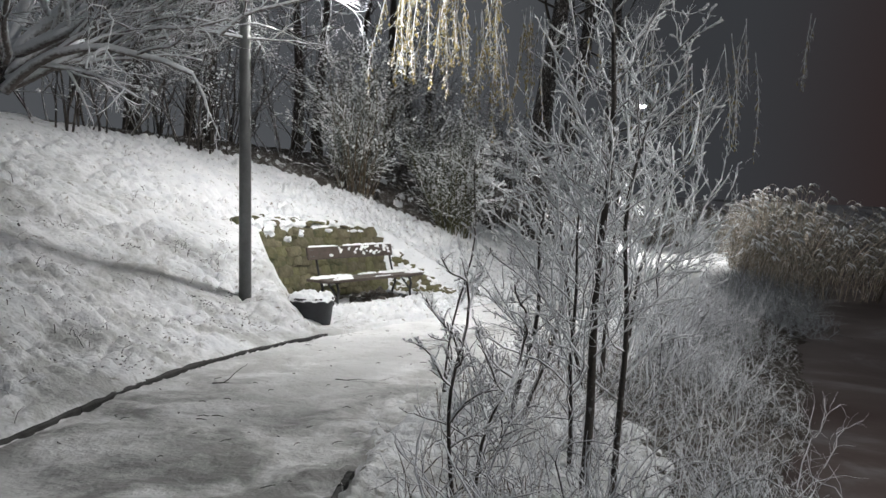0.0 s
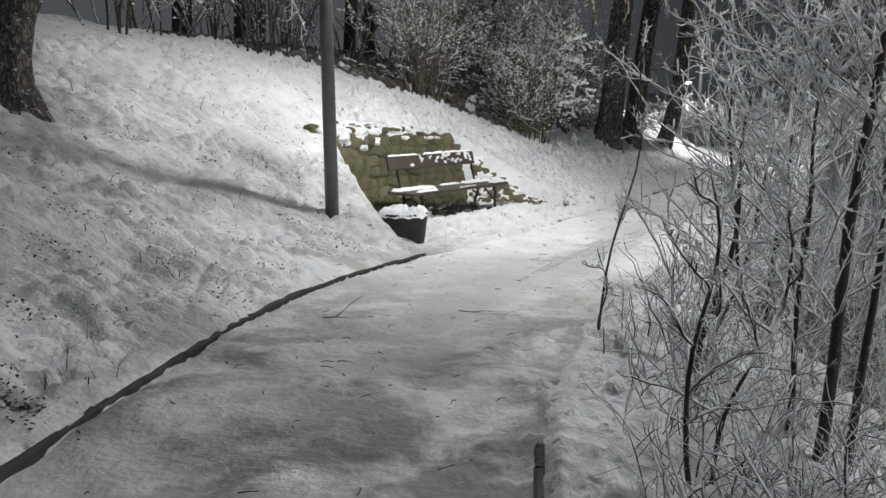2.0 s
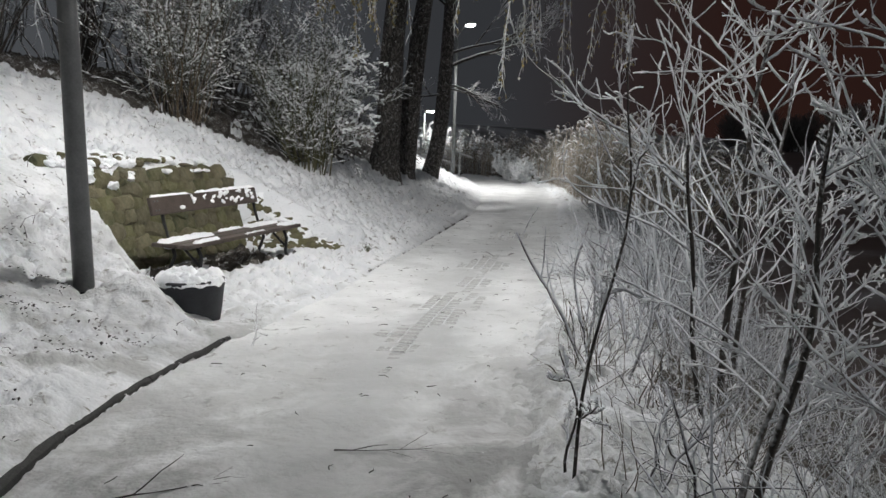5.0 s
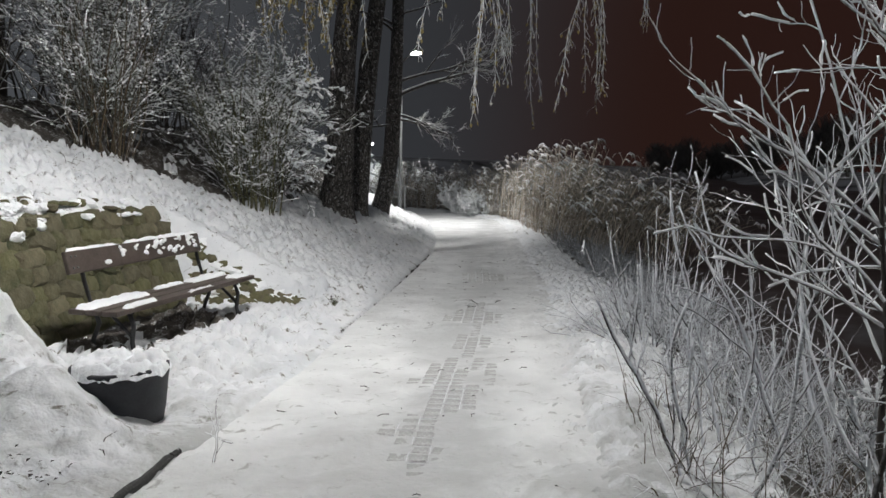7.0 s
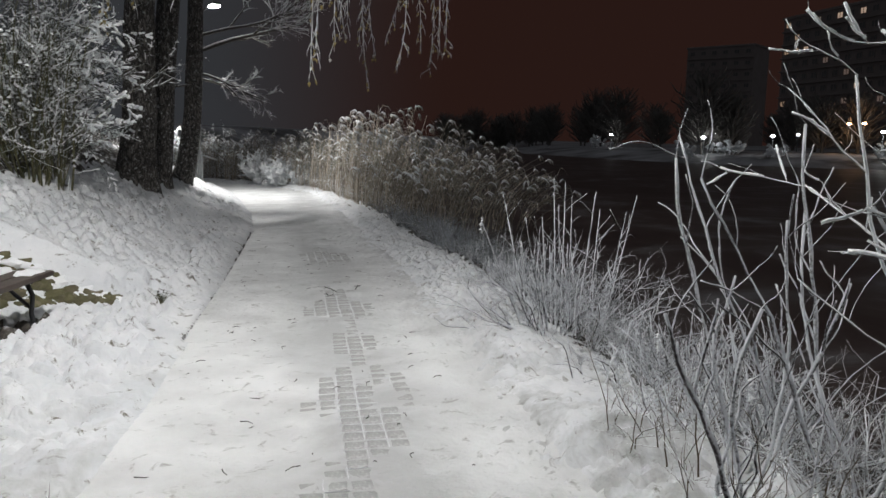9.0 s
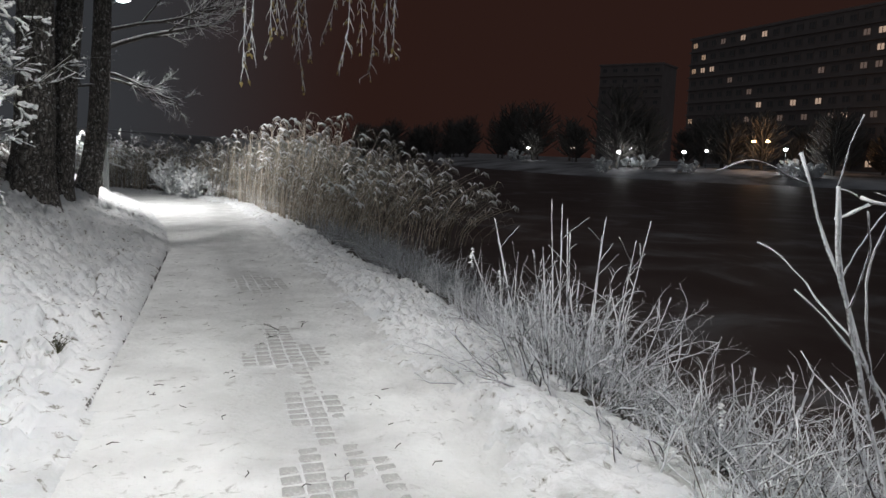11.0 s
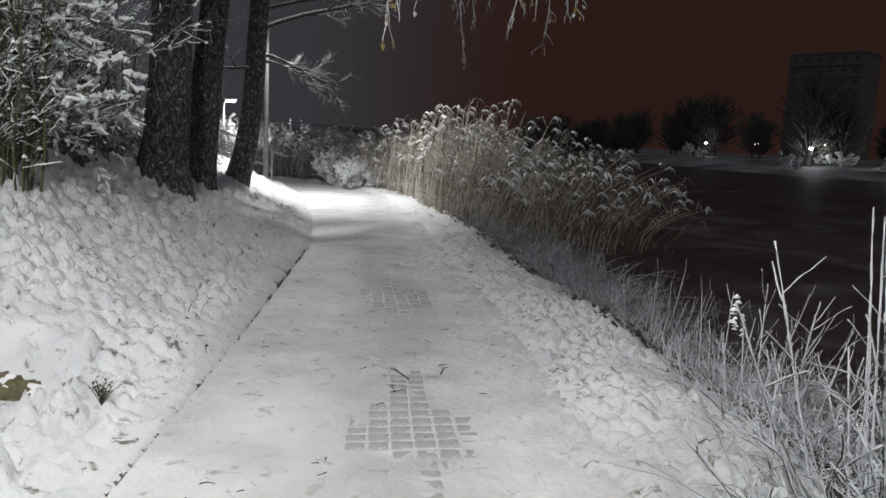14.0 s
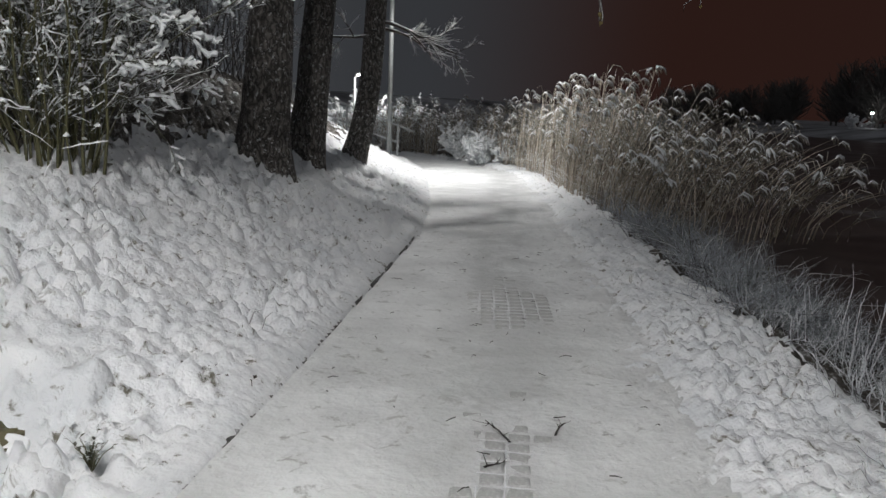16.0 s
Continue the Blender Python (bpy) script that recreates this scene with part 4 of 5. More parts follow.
birch([gz(4.85, 25.3, -0.25), gz(5.02, 25.3, 0.3), gz(5.25, 25.35, 1.3), gz(5.42, 25.4, 3.2), gz(5.55, 25.4, 7), gz(5.6, 25.4, 11)], [0.38, 0.27, 0.23, 0.205, 0.15, 0.06], 3, "slender curved birch with dark bark and low frosted branches",
      low=[(up(5.45, 25.4, 3.9), (1, 0.1, 0.25), 3.4, 0.05), (up(5.45, 25.4, 3.4), (0.9, -0.3, -0.02), 1.7, 0.035), (up(5.45, 25.4, 3.3), (0.7, 0.3, -0.1), 1.8, 0.035), (up(5.4, 25.4, 3.1), (-0.8, -0.2, 0.0), 1.5, 0.03), (up(5.45, 25.4, 4.3), (0.9, -0.4, 0.3), 2.6, 0.04)])


def old_tree():
    rng = random.Random(8)
    foot = gz(-5.28, 8.35, -0.2)
    root = empty("old_tree", Matrix.Translation(foot), "leaning old tree with snow-laden branches over the slope", "tree")
    o = Vector(foot)
    P = [foot, gz(-5.36, 8.38, 0.25), gz(-5.34, 8.45, 0.8), gz(-5.14, 8.55, 1.35), gz(-4.96, 8.6, 1.75)]
    tree_trunk(root, P, [0.34, 0.19, 0.165, 0.155, 0.14], BARK, 28, 0.22, 4)
    t, h = Tubes(), Tubes()
    fork = Vector(P[-1]) - o
    limbs = [((1, 0.05, 0.32), 3.3, 0.07, -0.02), ((1, -0.3, 0.3), 2.8, 0.06, -0.01), ((0.9, 0.4, 0.45), 1.9, 0.05, -0.01), ((0.9, 0.2, 0.45), 2.5, 0.06, -0.01), ((0.6, -0.6, 0.35), 2.4, 0.05, -0.01), ((-0.2, 0.9, 0.4), 1.9, 0.05, -0.01), ((0.3, 0.3, 0.9), 2.6, 0.07, 0.0), ((1.0, 0.1, 0.75), 2.8, 0.07, -0.01), ((0.9, 0.0, 0.75), 3.0, 0.08, 0.0), ((0.6, 0.5, 0.7), 2.0, 0.06, 0.0), ((0.9, -0.5, 0.45), 2.6, 0.07, -0.02), ((-0.5, 0.4, 0.8), 2.2, 0.07, 0.02), ((0.2, -0.7, 0.8), 2.2, 0.06, 0.0), ((0.1, 0.7, 0.9), 1.7, 0.05, 0.0), ((-0.8, -0.3, 0.6), 2.2, 0.06, 0.0), ((1, 0.2, 0.7), 2.8, 0.06, -0.02), ((0.7, 0.2, 0.2), 2.2, 0.05, -0.02)]
    extra = [((rng.uniform(0.3, 1.1), rng.uniform(-0.7, 0.9), rng.uniform(0.25, 0.9)), rng.uniform(1.3, 2.2), 0.032, rng.uniform(-0.03, 0.0)) for k in range(30)]
    for d, length, r, lift in limbs + extra:
        out = rng.uniform(0.5, 2.6) if r == 0.032 else 0.0
        grow(t, rng, fork + Vector((out, out * rng.uniform(-0.15, 0.3), out * rng.uniform(0.3, 0.6) + rng.uniform(-0.4, 0.1))), d, length, r, 3, 0.24, lift, 6, 0.85, 0.48, 5, 8, h, 0.4, 0.12)
    t.done("limbs", TWIG_WHITE, root, "limbs carrying lines of snow", kind="stuff")
    h.done("twigs", TWIG_WHITE, root, kind="stuff")
    return root


old_tree()


# ---------------------------------------------------------------- shrubs
def clump(c, rng, p, size):
    """A small cushion of snow on a twig."""
    b = len(c.v)
    x, y, z = p
    n = 5
    for k in range(n):
        a = 2 * math.pi * k / n + rng.random()
        r = size * rng.uniform(0.7, 1.2)
        c.v.append((x + r * math.cos(a), y + r * math.sin(a), z - size * 0.1))
    c.v += [(x, y, z + size * 0.75), (x, y, z - size * 0.25)]
    for k in range(n):
        c.f += [(b + k, b + (k + 1) % n, b + n), (b + (k + 1) % n, b + k, b + n + 1)]


def bush(place, seed, height, flare, canes, mats, label, sprays=2, name="bush", group="", snow=0.5, foot=0.22, lean=(0, 0), thick=0.015, forks=6, single=True, size=0.03, laden=False, arms=()):
    rng = random.Random(seed)
    root = empty(name, Matrix.Translation(place), label, "shrub", group)
    t, h, c = Tubes(), Tubes(), Tubes()
    for k in range(canes):
        a = rng.uniform(0, 2 * math.pi)
        q = math.sqrt(rng.random())
        p = (foot * q * math.cos(a), foot * q * math.sin(a), -0.08)
        tilt = flare * q * rng.uniform(0.5, 1.3)
        d = (tilt * math.cos(a) + lean[0], tilt * math.sin(a) + lean[1], 1)
        n0 = len(h.v)
        one = Tubes() if single else t
        grow(one, rng, p, d, height * rng.uniform(0.65, 1.08), thick * rng.uniform(0.7, 1.2), sprays, 0.20, 0.0, forks, 0.85, 0.34, 4, 8, h, 0.4, 0.06, 1 if single else 0, 0.1, c if laden else None)
        if single:
            one.done("cane", mats[0], root)
        for i in range(n0, len(h.v), 3):
            if rng.random() < snow * 0.25:
                clump(c, rng, h.v[i], size * rng.uniform(0.5, 1.3))
    for z, d, length in arms:                            # drooping side sprays under thick lines of snow
        one, c.heavy = Tubes(), 0.015
        grow(one, rng, (0.15 * d[0], 0.15 * d[1], z), d, length * rng.uniform(0.8, 1.15), 0.010, 2, 0.22, -0.035, 9, 0.8, 0.42, 4, 9, h, 0.5, 0.15, 1, 0.1, c)
        one.done("side_spray", mats[1], root)
    if t.v:
        t.done("canes", mats[0], root, kind="stuff")
    h.done("twigs", mats[1], root, kind="stuff")
    if c.v:
        c.done("snow_clumps", SNOW_CAP, root, kind="stuff")
    return root


bush(gz(-1.87, 16.35), 41, 3.0, 0.36, 52, (BROWN_CANE, GREEN_TWIG), "large brown-stemmed bush with snow-laden leafy twigs", name="bush", snow=0.25, foot=0.38, size=0.028, laden=True, thick=0.011, forks=8)
bush(gz(0.28, 16.85), 42, 2.75, 0.30, 58, (GREEN_CANE, GREEN_TWIG), "upright green-caned bush dusted with snow", name="bush", snow=0.2, foot=0.36, size=0.028, laden=True, thick=0.0115, forks=9, arms=[(0.55 + 0.12 * k, (1, 0.45 * math.sin(2.4 * k), 0.28), 0.85 + 0.2 * math.sin(1.7 * k)) for k in range(13)])

# the dark thicket along the top of the slope
_r = random.Random(123)
for k in range(26):
    y = 11.5 + k * 1.0 + _r.uniform(-0.4, 0.4)
    off = _r.uniform(6.2, 8.8) if y < 20 else _r.uniform(4.2, 7.5)
    x = float(along(LEFT, y)) - off * 1.12
    bush(gz(x, y), 200 + k, _r.uniform(2.4, 4.2), 0.55, 12, (TWIG_DARK, TWIG_DARK if k % 3 else TWIG), "dense dark thicket shrub with a dusting of snow", name="thicket_shrub", group="thicket along the slope", single=False, snow=0.35, foot=0.5, thick=0.02, forks=5, size=0.04)
for k in range(14):
    y = 8 + k * 2.3 + _r.uniform(-0.6, 0.6)
    x = float(along(LEFT, y)) - _r.uniform(9.5, 14)
    foot = gz(x, y, -0.2)
    root = empty("background_tree", Matrix.Translation(foot), "dark bare tree in the thicket", "tree", "trees behind the thicket")
    rr = _r.uniform(0.12, 0.22)
    hh = _r.uniform(7, 11)
    tree_trunk(root, [foot, (x + 0.1, y, foot[2] + hh * 0.35), (x + _r.uniform(-0.4, 0.4), y, foot[2] + hh * 0.7), (x + _r.uniform(-0.6, 0.6), y, foot[2] + hh)], [rr * 1.3, rr, rr * 0.7, rr * 0.2], OLD_BARK, 12, 0.1, k)
    t, h = Tubes(), Tubes()
    for j in range(13):
        z = hh * _r.uniform(0.18, 0.95)
        a = _r.uniform(0, 6.28)
        grow(t, _r, (0.05, 0, z), (math.cos(a), math.sin(a), 0.5), 2.6 * (1.15 - z / hh), 0.04, 2, 0.16, 0.02, 5, 0.8, 0.5, 4, 5, h)
    t.done("boughs", TWIG_DARK, root, kind="stuff")
    h.done("twigs", TWIG_DARK, root, kind="stuff")


# saplings and shrubs between path and lake
def sapling(place, seed, stems, label, height, mats=(TWIG_DARK, TWIG_WHITE), forks=13, reach=1.15, name="sapling", side=9, thick=0.0075, ratio=0.30):
    rng = random.Random(seed)
    root = empty(name, Matrix.Translation(place), label, "sapling")
    h, s = Tubes(), Tubes()
    for (dx, dy), (lx, ly), hh, r in stems:
        pts, rad = [], []
        n = 12
        for i in range(n + 1):
            u = i / n
            pts.append((dx + lx * u + 0.035 * math.sin(6 * u + seed) + 0.016 * hh * u * math.sin(11 * u + 2 * seed + dx * 9), dy + ly * u + 0.02 * math.sin(8 * u), -0.12 + hh * u))
            rad.append(r * (1 - 0.8 * u) + 0.003)
        t = Tubes()
        t.add(pts, rad, 7)
        t.done("stem", mats[0], root, "dark slender stem")
        for k in range(forks):
            u = 0.22 + 0.76 * (k + rng.random()) / forks
            i = min(int(u * n), n - 1)
            p = Vector(pts[i]).lerp(Vector(pts[i + 1]), u * n - i)
            a = rng.uniform(0, 2 * math.pi)
            w = Tubes()
            grow(w, rng, p, (math.cos(a), math.sin(a), 0.85), reach * (1.25 - 0.75 * u) * rng.uniform(0.7, 1.2), thick, 2, 0.25, 0.05, side, 0.9, ratio, 4, 9, h, 0.65, 0.08, 1, 0.12, s)
            w.done("branch", mats[1], root)
    h.done("twigs", mats[1], root, "twigs white with hoar frost", kind="stuff")
    if s.v:
        s.done("snow_on_twigs", SNOW_CAP, root, "lines of snow on the twigs", kind="stuff")
    return root


sapling(gz(0.86, 4.45), 51, [((0, 0), (0.20, 0.05), 3.7, 0.028), ((0.22, 0.15), (0.15, 0.05), 2.6, 0.02), ((-0.05, 0.25), (0.10, 0.1), 2.0, 0.014)], "slender young tree with upswept frosted branches", 3.7, forks=20)
sapling(gz(1.45, 6.75), 52, [((0, 0), (0.25, 0.1), 2.9, 0.022), ((-0.12, -0.05), (-0.35, -0.1), 2.1, 0.016), ((0.2, 0.2), (0.5, 0.2), 2.4, 0.018)], "bushy sapling white with hoar frost by the lake", 2.9, forks=10, reach=1.3, side=4, thick=0.0095, ratio=0.44)
sapling(gz(0.10, 3.80), 53, [((0, 0), (0.0, 0.05), 1.35, 0.010), ((0.1, 0.1), (0.25, 0.0), 1.1, 0.008)], "thin frosted sapling at the edge of the path", 1.3, (TWIG_DARK, TWIG), 9, 0.42)
sapling(gz(0.06, 5.85), 54, [((0, 0), (0.22, 0.10), 2.1, 0.006), ((0.05, 0.1), (-0.06, 0.1), 0.7, 0.005)], "thin dark curving sapling at the edge of the path", 1.7, (TWIG_DARK, TWIG), 4, 0.32)
sapling(gz(0.55, 5.3), 55, [((0, 0), (0.2, 0.0), 1.9, 0.018), ((0.1, 0.2), (0.4, 0.2), 1.6, 0.014)], "frosted sapling among low shrubs", 1.9, (TWIG_DARK, TWIG_WHITE), 9, 0.75)


def frosted_canes(place, seed, canes, height, flare, label, thick=0.011, mats=(TWIG_FROST, TWIG_FROST), side=3, foot=0.25, lean=(0, 0), curve=0.10, name="frosted_shrub"):
    """Thick-frosted stiff canes, some crossing, some bowed over."""
    rng = random.Random(seed)
    root = empty(name, Matrix.Translation(place), label, "shrub", "frosted shrubs on the bank")
    h = Tubes()
    for k in range(canes):
        a = rng.uniform(0, 6.28)
        q = math.sqrt(rng.random())
        tall = rng.random() < 0.5
        t = Tubes()
        d = (flare * q * math.cos(a) * rng.uniform(0.6, 1.5) + lean[0], flare * q * math.sin(a) * rng.uniform(0.6, 1.5) + lean[1], 1)
        grow(t, rng, (foot * q * math.cos(a), foot * q * math.sin(a), -0.08), d, height * (rng.uniform(0.75, 1.1) if tall else rng.uniform(0.4, 0.7)), thick * rng.uniform(0.8, 1.25), 1, curve, -0.02 if rng.random() < 0.25 else 0.04, side, 0.85, 0.34, 5, 16, h, 0.72, 0.12, 0, 0.32)
        t.done("cane", mats[0], root)
    h.done("side_twigs", mats[1], root, kind="stuff")
    return root


frosted_canes(gz(1.35, 7.55), 61, 8, 1.75, 0.46, "tall crossing canes thick with hoar frost", 0.0095, side=5, foot=0.4, curve=0.15)
frosted_canes(gz(1.95, 7.35), 62, 7, 2.2, 0.40, "tall crossing canes thick with hoar frost", 0.010, side=6, foot=0.45, curve=0.15)


def frosted_mound(place, seed, canes, height, width, stalks, tall, label, thick=0.006):
    """A dense twiggy mound, white with rime, from which stiff straight stalks rise."""
    rng = random.Random(seed)
    root = empty("frosted_shrub", Matrix.Translation(place), label, "shrub", "frosted shrubs on the bank")
    h = Tubes()
    for k in range(canes):
        a, q = rng.uniform(0, 6.28), math.sqrt(rng.random())
        t = Tubes()
        d = (1.25 * q * math.cos(a), 1.25 * q * math.sin(a), 1)
        grow(t, rng, (width * q * math.cos(a), width * q * math.sin(a), -0.10), d, height * rng.uniform(0.6, 1.1), thick * rng.uniform(0.8, 1.3), 2, 0.24, -0.03, 5, 1.0, 0.42, 4, 9, h, 0.75, 0.10, 1, 0.38)
        t.done("cane", TWIG_FROST, root)
    for k in range(stalks):
        a, q = rng.uniform(0, 6.28), math.sqrt(rng.random())
        n, hh = 34, tall * rng.uniform(0.45, 1.0)
        lx, ly = 0.36 * q * math.cos(a) + rng.uniform(-0.1, 0.1), 0.36 * q * math.sin(a) + rng.uniform(-0.1, 0.1)
        x0, y0 = 0.85 * width * q * math.cos(a), 0.85 * width * q * math.sin(a)
        t = Tubes()
        t.add([(x0 + lx * hh * i / n + rng.uniform(-0.003, 0.003), y0 + ly * hh * i / n, -0.1 + (hh + 0.1) * i / n) for i in range(n + 1)], [thick * rng.uniform(0.5, 1.5) * (1.15 - 0.45 * i / n) for i in range(n + 1)], 6)
        t.done("stalk", TWIG_FROST, root, "straight stalk beaded with rime")
        for j in range(rng.randint(1, 4)):               # short spurs
            u = rng.uniform(0.35, 0.85)
            grow(h, rng, (x0 + lx * hh * u, y0 + ly * hh * u, hh * u), (rng.uniform(-1, 1), rng.uniform(-1, 1), 0.9), rng.uniform(0.10, 0.28), thick * 0.8, 0, 0.12, 0.0, 0, steps=8, tip=0.8, knob=0.3)
        if k == 0:                                       # one seed head under a knob of snow
            for j in range(9):
                c = Tubes()
                clump(c, rng, (x0 + lx * hh + rng.uniform(-0.012, 0.012), y0 + ly * hh + rng.uniform(-0.012, 0.012), hh - 0.10 + 0.015 * j), 0.013 + 0.003 * (j % 3))
                c.done("snow_clump", SNOW_CAP, root)
    h.done("side_twigs", TWIG_FROST, root, kind="stuff")
    return root


frosted_mound(gz(3.12, 10.42), 63, 56, 0.86, 0.45, 16, 1.42, "dense rimed shrub with straight stalks rising from it", 0.0062)
frosted_mound(gz(2.75, 9.2), 64, 30, 0.62, 0.42, 3, 0.75, "low rimed shrub with bowed twigs on the bank", 0.0065)
frosted_mound(gz(3.95, 11.7), 67, 40, 0.62, 0.45, 9, 0.85, "rimed shrub with thin leaning stalks by the ice", 0.0055)
frosted_mound(gz(2.3, 8.3), 68, 26, 0.60, 0.42, 3, 0.75, "rimed shrub on the bank below the path", 0.0065)
frosted_canes(gz(4.75, 12.6), 65, 22, 0.80, 0.45, "thin frosted stalks leaning over the ice", 0.0048, side=4, foot=0.5, lean=(0.2, 0), curve=0.045)
frosted_canes(gz(5.5, 13.9), 66, 18, 0.75, 0.45, "thin frosted stalks leaning over the ice", 0.0048, side=4, foot=0.5, lean=(0.25, 0), curve=0.045)


def undergrowth(name, label, seed, clumps, per, ylo, yhi, offs, height, mat, flare=0.9, thick=0.005, forks=3, bend=0.26, gather=0.16, depth=1):
    """Clumps of tangled twigs."""
    rng = random.Random(seed)
    t = Tubes()
    for k in range(clumps):
        y0 = rng.uniform(ylo, yhi)
        x0 = float(along(RIGHT, y0)) + rng.uniform(*offs) * 1.12
        size = rng.uniform(0.55, 1.15)
        for j in range(per):
            x, y = x0 + rng.gauss(0, gather), y0 + rng.gauss(0, gather)
            if x < float(along(RIGHT, y)) + offs[0] * 1.0:
                continue
            z = max(ground_z(x, y), WATER) - 0.04
            a = rng.uniform(0, 6.28)
            q = flare * rng.random()
            grow(t, rng, (x, y, z), (q * math.cos(a), q * math.sin(a), 1), size * height * rng.uniform(0.5, 1.15), thick * rng.uniform(0.7, 1.4), depth, bend, -0.05, forks, 0.95, 0.5, 3, 5, None, 0.5, 0.15)
    return tagged(t.done(name, mat), label, "undergrowth", kind="stuff")


undergrowth("undergrowth", "tangled frosted low shrubs between path and lake", 71, 78, 8, 2.6, 9.4, (0.50, 2.7), 0.72, TWIG_FROST, 1.3, 0.0072, 5, 0.45, 0.2)
undergrowth("undergrowth", "fine frosted twigs between path and lake", 76, 45, 7, 2.8, 9.0, (0.55, 2.2), 0.55, TWIG_WHITE, 1.2, 0.005, 4, 0.3, 0.2, 2)
undergrowth("undergrowth", "thin brown stems and frosted weeds by the path", 72, 60, 6, 2.4, 8.6, (0.25, 1.3), 0.5, BROWN_CANE, 0.9, 0.004, 3)
undergrowth("undergrowth", "frosted weeds along the lake bank", 73, 95, 6, 8.4, 17.5, (1.0, 2.2), 0.42, TWIG_FROST, 1.5, 0.0055, 5, 0.5, 0.18)
undergrowth("undergrowth", "fine tangled frosted twigs among the stalks", 78, 40, 6, 8.2, 12.6, (1.05, 2.1), 0.55, TWIG_FROST, 1.2, 0.0045, 4, 0.45, 0.16, 2)
undergrowth("undergrowth", "bent frosted weeds hanging to the ice", 77, 40, 5, 8.4, 17.5, (1.05, 2.0), 0.40, TWIG_FROST, 1.4, 0.005, 4, 0.5, 0.2, 2)
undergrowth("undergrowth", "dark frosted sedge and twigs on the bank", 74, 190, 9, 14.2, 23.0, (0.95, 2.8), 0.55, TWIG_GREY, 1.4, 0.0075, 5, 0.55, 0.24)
undergrowth("undergrowth", "snowy low bushes at the bend of the path", 75, 40, 14, 32, 44, (0.8, 3.6), 1.5, TWIG, 0.8, 0.012, 4, 0.2, 0.35)


def blades(name, label, seed, tussocks, per, ylo, yhi, offs, height, mat, width=0.006, gather=0.10):
    """Tussocks of arching grass."""
    rng = random.Random(seed)
    t = Tubes()
    for k in range(tussocks):
        y0 = rng.uniform(ylo, yhi)
        x0 = float(along(RIGHT, y0)) + rng.uniform(*offs) * 1.12
        size = rng.uniform(0.6, 1.2)
        for j in range(per):
            gx, gy = rng.gauss(0, gather), rng.gauss(0, gather)
            x, y = x0 + gx, y0 + gy
            z = max(ground_z(x, y), WATER) - 0.03
            a = math.atan2(gy, gx) + rng.uniform(-0.7, 0.7)
            hh, bow = size * height * rng.uniform(0.5, 1.2), rng.uniform(0.25, 1.3)
            pts = [(x + bow * hh * u * u * math.cos(a), y + bow * hh * u * u * math.sin(a), z + hh * (u - 0.42 * bow * u * u)) for u in (0, 0.3, 0.55, 0.8, 1.0)]
            t.add(pts, [width, width * 0.9, width * 0.8, width * 0.6, width * 0.3], 3)
    return tagged(t.done(name, mat), label, "grass", kind="stuff")


blades("grass_tussocks", "arching frosted grass tussocks on the bank", 81, 22, 10, 15.5, 22.5, (1.2, 2.9), 0.75, GRASS, 0.006)
# low grass
blades("grass_tussocks", "short frosted grass at the edge of the verge", 82, 45, 7, 6.5, 16, (0.95, 1.7), 0.16, GRASS, 0.004)
blades("grass_tussocks", "long dry grass below the reeds", 83, 50, 24, 20.5, 34, (0.9, 2.2), 0.9, REED, 0.007, 0.16)


def reed_material(name, dark, pale, frost):
    """Dry stalks: each one its own shade, with frost in patches."""
    m, n, l, b = material(name)
    g = n.new("ShaderNodeNewGeometry")
    tone = ramp_node(n, l, g.outputs["Random Per Island"], [(0.0, dark), (0.55, tuple((p + q) / 2 for p, q in zip(dark, pale))), (1.0, pale)])
    x = noise_node(n, l, 9, 4, 0.65)
    k = ramp_node(n, l, x.outputs["Fac"], [(0.62 - frost * 0.3, (0, 0, 0)), (0.74 - frost * 0.3, (1, 1, 1))])
    l.new(mix_node(n, l, k.outputs[0], tone.outputs[0], (0.74, 0.76, 0.78)), b.inputs["Base Color"])
    b.inputs["Roughness"].default_value = 0.85
    return m


